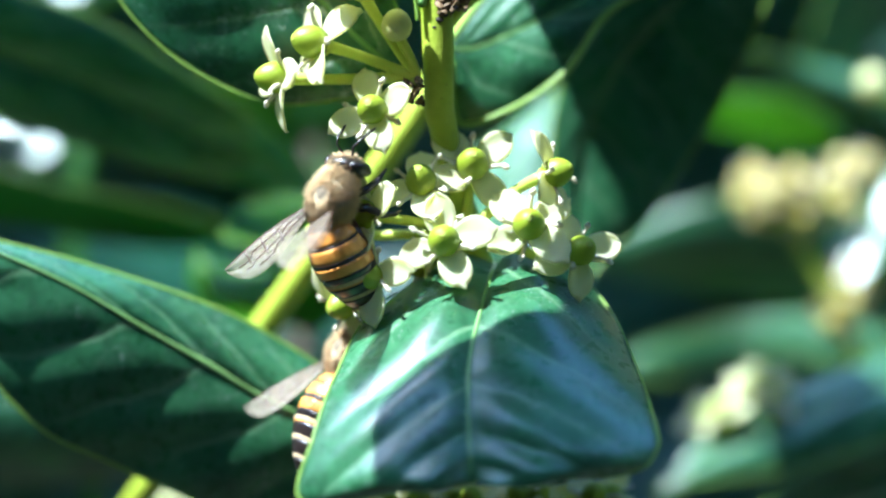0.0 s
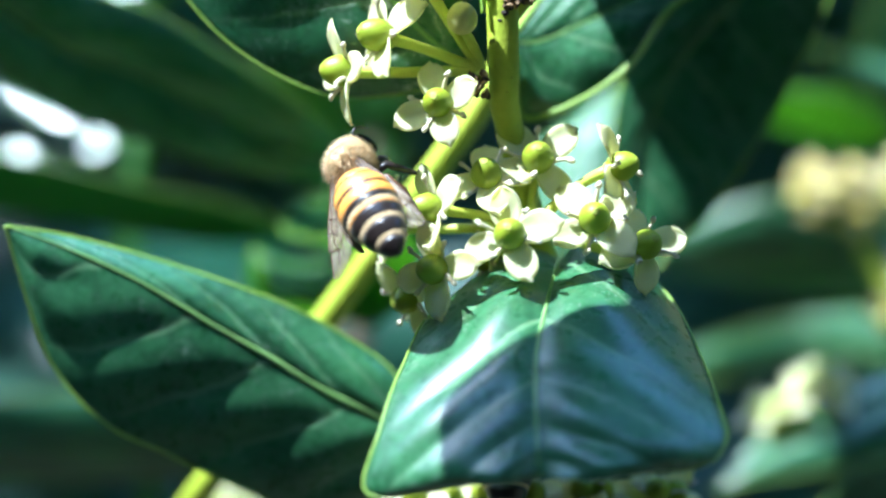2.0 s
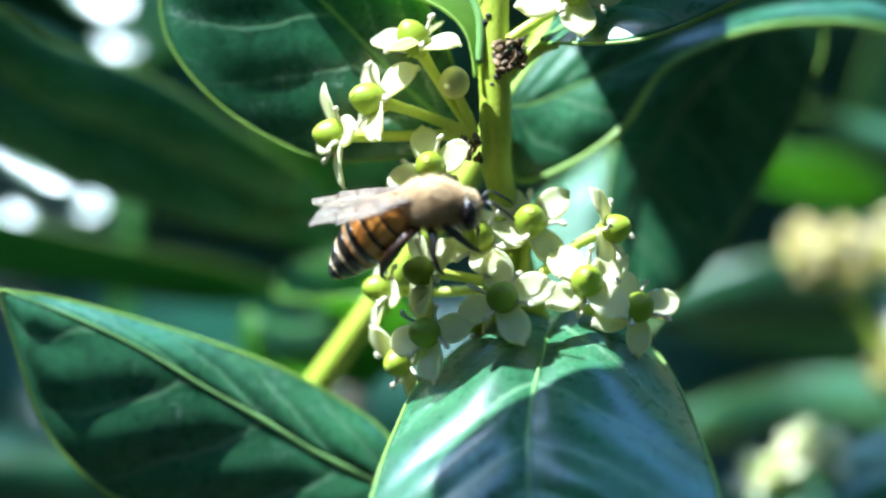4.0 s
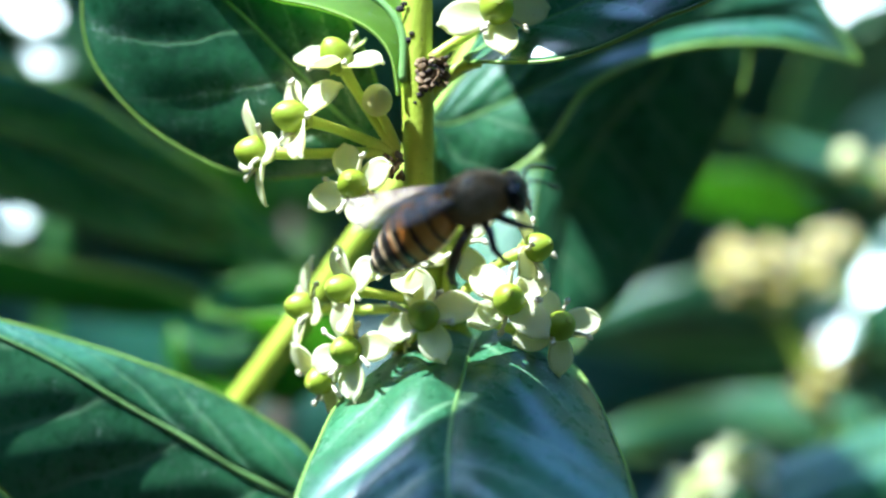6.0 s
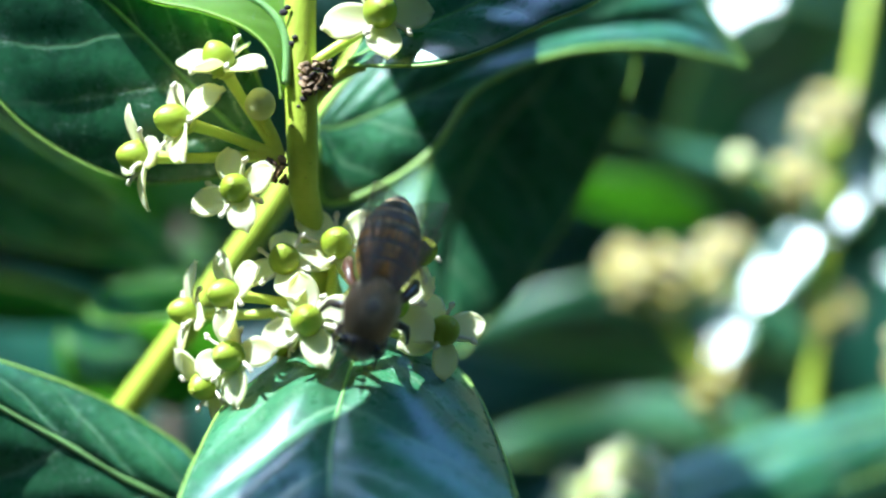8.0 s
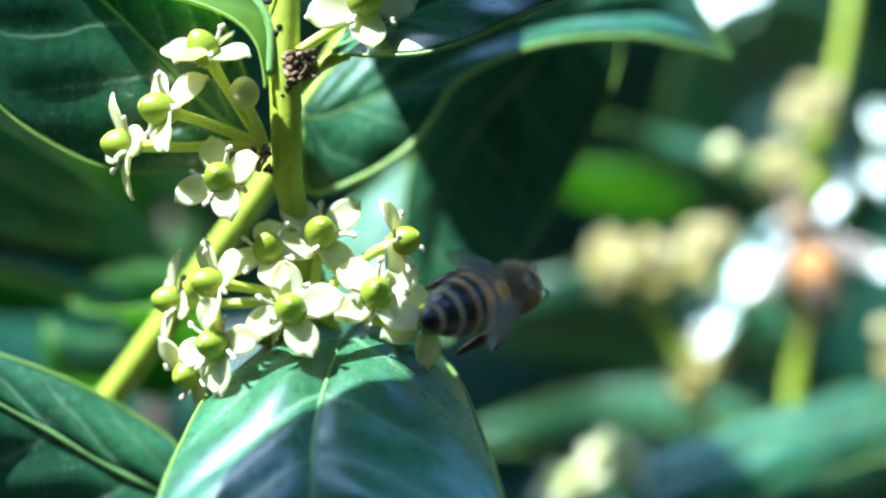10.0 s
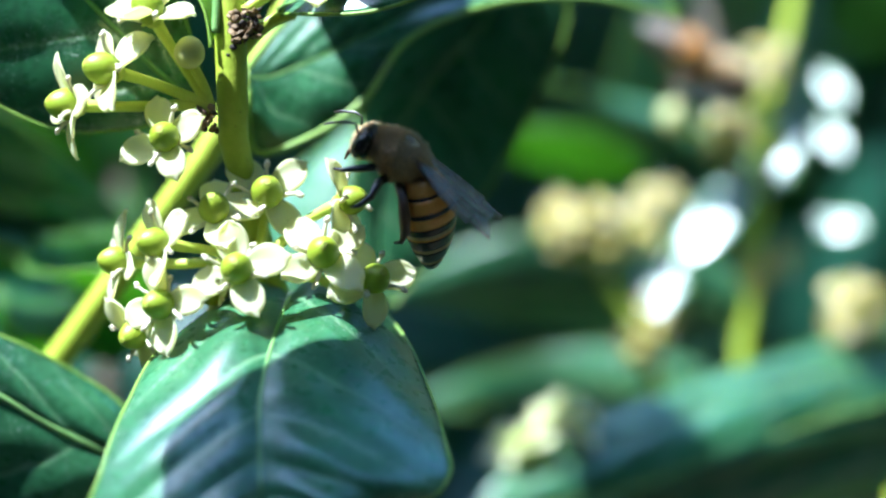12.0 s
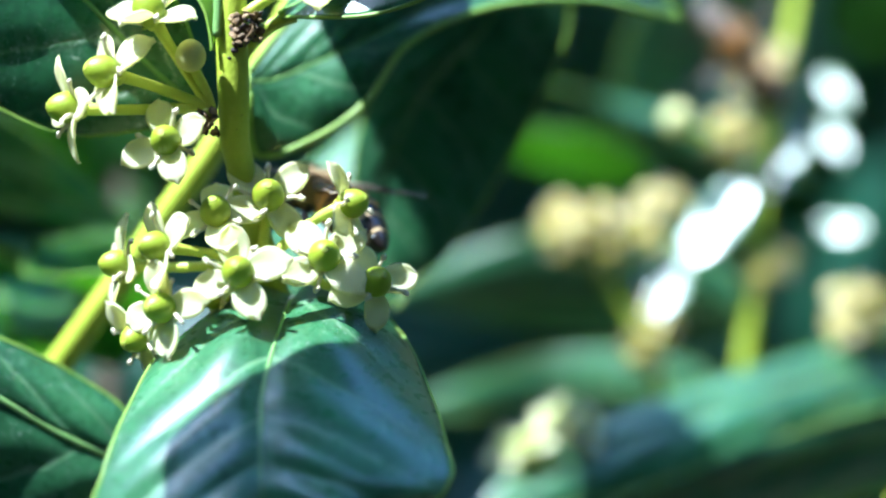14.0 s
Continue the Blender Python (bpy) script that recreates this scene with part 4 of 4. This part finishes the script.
for k, (at, ax) in enumerate([((23.4, 212, -23.9), (-0.4, -0.4, 0.8)), ((26.1, 213, -21.5), (0, -0.5, 0.9)), ((27.6, 213, -20.4), (0.2, -0.4, 0.9)), ((28.9, 212, -22.2), (0.4, -0.6, 0.7)), ((21.5, 213, -24.7), (-0.6, -0.5, 0.6))]):
    flower(low, at, ax, 35 * k, 0.8, 110 + k, (27.7, 214, -25.4))
for k, (at, ax) in enumerate([((58.1, 220, -9.0), (-0.5, -0.6, 0.6)), ((60.5, 220, -9.4), (0.2, -0.8, 0.5)), ((58.7, 219, -11.8), (-0.2, -0.9, 0.2)), ((61.7, 220, -11.0), (0.5, -0.8, 0.2)), ((57.4, 220, -13.0), (-0.7, -0.6, 0))]):
    flower(low, at, ax, 35 * k, 0.8, 120 + k, (64.2, 222.0, -14.4), old=True)

under = spray("holly_spray", (1.9, 190.0, -33.9), "yellow-green holly flowers under the broad leaf")
part("stem", tube([(-7.1, 182.0, -30.5), (-1.2, 184.0, -31.6), (5.8, 186.0, -32.5), (10.6, 190.0, -37.0), (11.9, 194.0, -55.7)], [0.7, 0.9, 1, 1.2, 1.6], 10), STEM, under)
for k, (at, ax) in enumerate([((-11.7, 172, -27.2), (-0.3, -0.7, 0.6)), ((-8.9, 173, -27.2), (0, -0.8, 0.5)), ((-6.1, 173, -27.0), (-0.2, -0.7, 0.6)), ((-3.7, 174, -27.2), (0.2, -0.8, 0.5)), ((-1.9, 173, -27.0), (0, -0.8, 0.6)), ((2.2, 174, -26.8), (-0.3, -0.6, 0.7)), ((3.8, 174, -26.9), (0.3, -0.7, 0.6)), ((8.5, 174, -26.9), (0.1, -0.8, 0.6)), ((10.0, 175, -27.2), (0.4, -0.7, 0.5))]):
    flower(under, at, ax, 30 * k, 0.9, 90 + k, (-1.2, 184.0, -31.6))


for k, (at, ax) in enumerate([((-32.8, 206, -33.4), (-0.2, -0.8, 0.5)), ((-30.6, 206, -33.7), (0.3, -0.8, 0.4)), ((-35.0, 207, -34.0), (-0.4, -0.7, 0.4))]):
    flower(under, at, ax, 40 * k, 0.7, 99 + k, (-36.5, 207, -35.6))


# ---- bees ----
def abdomen_profile(u):
    """Half width of the abdomen at u from 0 (waist) to 1 (tip), in mm."""
    return 2.55 * (math.sin(math.pi * min(1.0, 0.13 + 0.87 * u ** 0.92)) ** 0.62) * (1 - 0.10 * u)


def ring_band(u0, u1, lift, length=8.4, sides=26, steps=4):
    verts, faces = [], []
    for k in range(steps + 1):
        u = u0 + (u1 - u0) * k / steps
        r = max(0.03, abdomen_profile(u)) + lift * (1 - 0.5 * k / steps)
        x = -length * u
        sag = -1.1 * u * u
        for j in range(sides):
            w = 2 * math.pi * j / sides
            verts.append((x, r * math.cos(w), r * 0.88 * math.sin(w) + sag))
    for k in range(steps):
        for j in range(sides):
            i = (j + 1) % sides
            faces.append((k * sides + j, k * sides + i, (k + 1) * sides + i, (k + 1) * sides + j))
    for k in (0, steps):
        ring = tuple(range(k * sides, (k + 1) * sides))
        faces.append(ring[::-1] if k == 0 else ring)
    return verts, faces, None, None


def hairs(count, seed, spots, length, spread, bald=False):
    """Fine hairs: slim three-sided spikes that stand on rounded bodies given as (centre, radii)."""
    rng = random.Random(seed)
    verts, faces = [], []
    for _ in range(count):
        c, r = spots[rng.randrange(len(spots))]
        d = Vector((rng.gauss(0, 1), rng.gauss(0, 1), rng.gauss(0, 1))).normalized()
        if d.z > 0.94 and c[0] < 3 and bald:
            continue
        root = Vector((c[0] + d.x * r[0] * 0.97, c[1] + d.y * r[1] * 0.97, c[2] + d.z * r[2] * 0.97))
        way = (d + Vector((rng.uniform(-1, 1), rng.uniform(-1, 1), rng.uniform(-1, 1))) * spread + Vector((-0.35, 0, 0))).normalized()
        a = way.orthogonal().normalized() * 0.032
        b = way.cross(a)
        tip = root + way * length * rng.uniform(0.6, 1.2)
        k = len(verts)
        verts += [root + a, root - a * 0.5 + b * 0.87, root - a * 0.5 - b * 0.87, tip]
        faces += [(k, k + 1, k + 3), (k + 1, k + 2, k + 3), (k + 2, k, k + 3)]
    return verts, faces, None, None


def wing_shape(length, width):
    """A thin wing along -x, its front edge to +y."""
    grid, ns, nt = [], 16, 8
    for k in range(ns + 1):
        s = k / ns
        front = 0.16 * width * math.sin(math.pi * s)
        w = width * (0.10 + 0.90 * math.sin(math.pi * min(1, s ** 1.25 * 0.86 + 0.02)) ** 0.9) * max(0.05, 1 - max(0, s - 0.8) ** 2 * 24) ** 0.5
        row = []
        for j in range(nt + 1):
            t = j / nt
            row.append(Vector((-length * s, front - w * t, 0.12 * math.sin(4 * t + 2 * s) + 0.10 * math.sin(11 * t) * s)))
        grid.append(row)
    return grid


def vein_lines(grid):
    ns, nt = len(grid) - 1, len(grid[0]) - 1
    lines = [[row[0] for row in grid], [grid[k][min(nt, 1 + k // 6)] for k in range(ns - 1)], [grid[k][min(nt, 3 + k // 6)] for k in range(ns - 2)],
             [grid[k][min(nt, 5 + k // 8)] for k in range(ns - 4)], [grid[9][j] for j in range(0, 6)], [grid[12][j] for j in range(0, 5)], [grid[6][j] for j in range(2, 7)]]
    return joined([tube(ln, [0.055] * len(ln), 5) for ln in lines])


def limb(points, radii, m, owner, name, material, label=""):
    return part(name, tube(points, radii, 9), material, owner, label, m=m)


FORE = wing_shape(8.6, 2.9)
HIND = wing_shape(6.0, 2.2)


def bee(label, seed, group="honeybees"):
    """A honeybee: +x ahead, +y its left, +z its back. Waist near the origin."""
    I = Matrix.Identity(4)
    b = tagged(new("honeybee"), label, "bee", group)
    b.empty_display_size = 0.004
    part("thorax", ball((2.15, 0, 0.2), (2.35, 1.85, 1.75), 14, 20), PELT, b, m=I)
    part("fur", hairs(7500, seed, [((2.15, 0, 0.2), (2.35, 1.85, 1.75)), ((2.15, 0, 0.25), (2.3, 1.8, 1.7)), ((4.0, 0, 0.0), (0.75, 1.2, 1.2))], 0.7, 0.5, True), FUR, b, "tawny fur", m=I)
    part("thorax_disc", ball((2.3, 0, 0.72), (1.35, 1.1, 1.3), 12, 18), DISC, b, "bare dark patch", m=I)
    head = part("head", ball((5.0, 0, -0.55), (0.95, 1.75, 1.55), 12, 18), BLACK, b, m=I)
    for sgn in (1, -1):
        part("eye", ball((5.05, sgn * 1.38, -0.35), (0.62, 0.55, 1.15), 10, 14, turn=Matrix.Rotation(radians(12 * sgn), 3, "X")), EYE_BLACK, head, m=I)
        part("antenna", tube([(5.75, sgn * 0.35, -0.35), (6.45, sgn * 0.8, 0.55), (7.05, sgn * 1.05, 0.35), (8.05, sgn * 1.25, -0.45), (8.45, sgn * 1.3, -0.9)], [0.11, 0.09, 0.11, 0.11, 0.08], 8), BLACK, head, m=I)
    part("tongue", tube([(5.55, 0, -1.6), (5.65, 0, -2.4), (5.55, 0, -3.0)], [0.24, 0.17, 0.08], 8), BROWN, head, m=I)
    part("face_hair", hairs(1200, seed + 1, [((5.0, 0, -0.5), (0.95, 1.4, 1.5))], 0.45, 0.4), FUR, head, m=I)
    # abdomen: plates that overlap, amber in front, black behind, each with a pale hairy band
    belly = part("abdomen", joined([ring_band(0.0, 1.0, -0.06, steps=22), tube([(0.6, 0, -0.1), (0.2, 0, -0.1), (-0.3, 0, -0.05)], [0.55, 0.45, 0.6], 12)]), BROWN, b, m=I)
    cuts = [0.0, 0.16, 0.34, 0.52, 0.69, 0.85, 1.0]
    for k in range(6):
        u0, u1 = cuts[k], cuts[k + 1]
        cut = u0 + (u1 - u0) * (0.84, 0.76, 0.62, 0.34, 0.0, 0.0)[k]
        low = u0 + (u1 - u0) * (0.0, 0.12, 0.16, 0.24, 0.26, 0.22)[k]
        if k < 3:
            low = u0
        else:
            part("pale_band", ring_band(u0, low, 0.05), DOWN, belly, m=I)
        if cut > low:
            part("amber_plate", ring_band(low, cut, 0.06), AMBER, belly, m=I)
        part("black_plate", ring_band(max(cut, low), u1, 0.07), BLACK, belly, m=I)
    part("fuzz", hairs(2200, seed + 2, [((-1.2, 0, 0.0), (1.3, 1.75, 1.5)), ((-3.2, 0, -0.3), (2.6, 1.95, 1.75))], 0.5, 0.3), FUR, belly, m=I)
    wings = []
    for sgn in (1, -1):
        for grid, x, z, spread in ((FORE, 1.3, 1.25, 24), (HIND, 0.7, 1.05, 32)):
            verts, faces, slots, uvs = leaf_solid(grid, 0.03)
            verts = [Vector((v.x, v.y * sgn, v.z)) for v in verts]
            if sgn < 0:
                faces = [f[::-1] for f in faces]
            w = part("wing", (verts, faces, slots, uvs), [WING, WING], b, "clear veined wing", m=Matrix.Translation((x * MM, sgn * 1.15 * MM, z * MM)))
            vv, vf, _, _ = vein_lines(grid)
            part("wing_vein", ([Vector((v.x, v.y * sgn, v.z)) for v in vv], vf, None, None), BROWN, w, m=I)
            wings.append((w, sgn, x, z, spread))
    for sgn in (1, -1):
        limb([(3.0, sgn * 0.9, -1.2), (3.7, sgn * 1.7, -1.5), (4.6, sgn * 1.9, -2.3), (5.2, sgn * 1.7, -3.0), (5.8, sgn * 1.75, -3.3)], [0.36, 0.33, 0.27, 0.17, 0.10], I, b, "leg", BLACK)
        limb([(2.0, sgn * 1.1, -1.4), (2.3, sgn * 2.3, -1.5), (2.1, sgn * 3.1, -2.6), (2.5, sgn * 3.5, -3.7), (2.9, sgn * 3.6, -4.1)], [0.38, 0.36, 0.30, 0.19, 0.10], I, b, "leg", BLACK)
        limb([(1.0, sgn * 1.1, -1.3), (0.1, sgn * 2.2, -1.4), (-1.0, sgn * 2.7, -2.5), (-1.7, sgn * 2.75, -3.5), (-1.9, sgn * 2.8, -4.4), (-1.5, sgn * 2.85, -4.8)], [0.40, 0.40, 0.50, 0.42, 0.20, 0.10], I, b, "leg", BROWN)
    return b, belly, wings


def stance(at, ahead, back):
    """A pose from the waist's place in mm, the way ahead and the way the back faces."""
    x = Vector(ahead).normalized()
    z = Vector(back)
    z = (z - x * z.dot(x)).normalized()
    y = z.cross(x)
    m = Matrix((x, y, z)).transposed().to_4x4()
    m.translation = place(at)
    return m


def fly(made, rows, bends, spreads):
    """Keys the bee's way, how its abdomen bends (pitch, yaw), and how far its wings stand out and up."""
    b, belly, wings = made
    walk(b, [(t, stance(*r)) for t, *r in rows])
    walk(belly, [(t, pose(0, 0, 0, 0, p, y)) for t, p, y in bends])
    for w, sgn, x, z, base in wings:
        walk(w, [(t, pose(x * MM, sgn * 1.15 * MM, z * MM, -sgn * 14, lift, -sgn * (out + base - 24)))
                 for t, out, lift in [(r[0], *(r[1:3] if sgn > 0 or len(r) < 5 else r[3:5])) for r in spreads]])


worker = bee("honeybee with amber and black bands on the flowers", 101)
climber = bee("honeybee climbing behind the broad leaf", 111)
visitor = bee("blurred honeybee on the far flowers", 121)


def motions():
    fly(worker, [
        (0, (-13.0, 162.6, -4.1), (0.27, 0.10, 0.96), (-0.50, -0.85, 0.10)),
        (0.5, (-13.6, 162.6, -3.0), (0.16, 0.08, 0.98), (-0.55, -0.80, 0.10)),
        (1, (-13.7, 162.8, -2.3), (-0.51, 0.56, 0.65), (-0.40, -0.80, 0.30)),
        (1.5, (-15.7, 163.0, -2.1), (-0.15, 0.83, 0.54), (-0.50, -0.75, 0.45)),
        (2, (-16.0, 163.0, -1.2), (-0.13, 0.85, 0.52), (-0.50, -0.75, 0.45)),
        (2.5, (-16.3, 163.0, -0.5), (-0.10, 0.87, 0.48), (-0.50, -0.75, 0.45)),
        (3, (-14.8, 160.4, 0.6), (0.93, 0.02, 0.36), (-0.40, -0.40, 0.80)),
        (3.2, (-13.8, 160.2, 1.9), (0.99, -0.07, 0.15), (-0.35, -0.40, 0.80)),
        (4.2, (-10.5, 160.0, 1.8), (1.00, 0.02, 0.05), (-0.20, -0.50, 0.85)),
        (5.5, (-2.1, 157.9, 2.7), (0.99, -0.12, -0.00), (0.00, -0.65, 0.75)),
        (6, (-1.7, 158.1, 2.9), (0.93, -0.10, 0.36), (-0.20, -0.60, 0.75)),
        (6.5, (2.0, 158.0, 3.3), (0.76, -0.16, -0.63), (0.30, -0.30, 0.85)),
        (7, (4.3, 158.3, 1.7), (0.58, -0.16, -0.80), (0.60, -0.40, 0.65)),
        (7.5, (4.2, 160.3, -0.6), (-0.10, -0.32, -0.94), (0.50, -0.80, 0.20)),
        (8, (1.9, 159.6, -2.3), (-0.31, -0.25, -0.92), (0.10, -0.95, 0.20)),
        (8.2, (2.0, 159.6, -1.1), (0.05, -0.25, -0.97), (0.00, -0.95, 0.10)),
        (9.2, (8.4, 160.6, -3.0), (0.75, 0.25, -0.50), (0.50, -0.75, 0.30)),
        (10.3, (12.6, 161.8, -4.1), (0.30, 0.90, 0.28), (0.80, -0.30, 0.50)),
        (10.5, (11.9, 161.8, -3.4), (0.10, 0.95, 0.30), (0.75, -0.35, 0.55)),
        (11, (12.8, 162.7, -2.5), (-0.70, 0.22, 0.68), (0.75, -0.50, 0.45)),
        (11.5, (11.2, 162.8, -0.1), (-0.82, 0.09, 0.57), (0.75, -0.50, 0.45)),
        (12, (10.6, 163.2, 2.1), (-0.80, 0.02, 0.60), (0.70, -0.50, 0.50)),
        (12.5, (8.5, 173.5, 1.0), (-0.44, 0.86, 0.24), (0.50, -0.60, 0.65)),
        (13, (4.6, 174.5, 0.0), (-0.50, 0.80, 0.35), (0.40, -0.30, 0.85)),
        (13.5, (3.6, 176.0, -0.6), (-0.55, 0.78, 0.30), (0.30, -0.20, 0.90)),
        (14, (3.2, 176.0, 0.6), (-0.60, 0.75, 0.30), (0.20, -0.20, 0.95)),
    ], [
        (0, -37, 26), (0.5, -27, 8), (1, 3, 6), (1.5, -13, 11), (2, -15, 9), (2.5, -11, 9), (3, -63, 0), (3.2, -56, -5), (4.2, -35, 0), (5.5, -24, -8), (6, -16, -8), (6.5, -32, -8), (7, -38, -5), (7.5, -42, 14), (8, -13, 4), (8.2, 4, 0), (9.2, 0, 0), (10.3, -12, 0), (10.5, -16, -8), (11, -78, -0), (11.5, -62, 4), (12, -44, 6), (12.5, -19, -6), (13, 2, -17), (13.5, 11, -20), (14, -5, 0),
    ], [
        (0.0, 38, 8, 24, 46), (0.5, 40, 8, 24, 26), (1.0, 32, -30, 22, -32), (1.5, 32, -34, 22, -34), (2.5, 32, -34, 22, -34), (3.0, 8, -14), (3.2, 8, -14), (5.3, 4, 6), (6.0, 6, 10), (6.5, 12, 4), (7.0, 14, 5),
        (7.5, 10, 8), (8.0, 12, 6), (8.2, 10, 6), (10.3, 20, 0), (10.5, 20, 0), (11.0, 6, -8), (11.5, 6, -8), (12.0, 6, -8), (12.5, 10, 52, 35, 20), (13.0, 10, 52, 35, 20), (14.0, 30, 6),
    ])
    fly(climber, [
        (0.0, (-12.2, 169.1, -16.8), (0.36, 0.24, 0.91), (-0.6, -0.6, 0.5)),
        (0.2, (-11.6, 169.3, -15.1), (0.30, 0.24, 0.93), (-0.6, -0.6, 0.4)),
        (0.4, (-11.4, 169.3, -14.1), (0.27, 0.24, 0.94), (-0.6, -0.6, 0.4)),
        (0.6, (-11.0, 169.4, -14.5), (0.22, 0.24, 0.95), (-0.6, -0.6, 0.4)),
        (0.8, (-9.9, 170.4, -14.3), (0.18, 0.24, 0.96), (-0.5, -0.6, 0.5)),
        (1.0, (-5.0, 171.7, -18.1), (0.11, 0.24, 0.97), (-0.5, -0.6, 0.5)),
        (1.5, (-4.6, 171.8, -18.8), (0.23, 0.34, 0.92), (-0.5, -0.6, 0.5)),
        (2.0, (-3.9, 171.8, -20.6), (-0.00, 0.33, 0.95), (-0.3, -0.3, 0.9)),
        (3.2, (-4.6, 172.0, -19.1), (0.19, 0.33, 0.93), (-0.3, -0.3, 0.9)),
        (14.0, (0.3, 172.7, -17.5), (0.19, 0.30, 0.93), (-0.3, -0.3, 0.9)),
    ], [(0.0, 10, 0), (14.0, 10, 0)], [(0.0, 45, 10), (0.6, 35, 15), (14.0, 20, 10)])
    fly(visitor, [
        (0.0, (65.7, 215.3, -40.4), (-0.69, 0.21, 0.69), (0, -0.4, 0.9)),
        (5.2, (34.6, 212.7, -32.5), (0.80, 0.12, 0.60), (-0.4, -0.5, 0.8)),
        (5.5, (24.7, 210.5, -22.3), (0.65, 0.11, 0.76), (-0.4, -0.5, 0.8)),
        (5.6, (28.3, 212.5, -17.5), (0.95, 0.12, 0.30), (-0.4, -0.5, 0.8)),
        (5.8, (52.7, 216.9, -14.5), (0.99, 0.11, 0.13), (-0.3, -0.5, 0.8)),
        (8.2, (75.8, 220.5, -3.2), (-0.70, 0.12, 0.70), (0, -0.5, 0.9)),
        (10.3, (47.2, 220.7, 1.2), (-0.24, 0.11, 0.97), (-0.3, -0.9, 0.2)),
        (10.5, (47.3, 220.6, 11.9), (-0.80, 0.13, 0.60), (0.2, -0.6, 0.8)),
        (10.8, (48.2, 220.5, 9.6), (0.26, 0.20, 0.95), (-0.5, -0.8, 0.2)),
        (11.0, (46.7, 220.5, 8.4), (-0.14, 0.12, 0.99), (-0.6, -0.8, 0.2)),
        (11.5, (44.1, 220.5, 12.8), (0.96, 0.15, -0.19), (0, -0.4, 0.9)),
        (12.0, (43.4, 220.5, 15.0), (0.86, 0.05, -0.50), (0, -0.4, 0.9)),
        (12.5, (46.0, 220.5, 14.1), (0.79, 0.05, -0.60), (0, -0.4, 0.9)),
        (13.0, (44.4, 220.5, 13.9), (0.82, 0.05, -0.56), (0, -0.4, 0.9)),
        (13.5, (46.9, 220.5, 13.6), (0.80, 0.05, -0.59), (0.2, -0.5, 0.8)),
        (14.0, (47.5, 220.5, 15.5), (0.65, 0.06, -0.75), (0.3, -0.5, 0.8)),
    ], [(0.0, 8, 0), (14.0, 8, 0)], [(0.0, 60, 25), (14.0, 55, 20)])


motions()
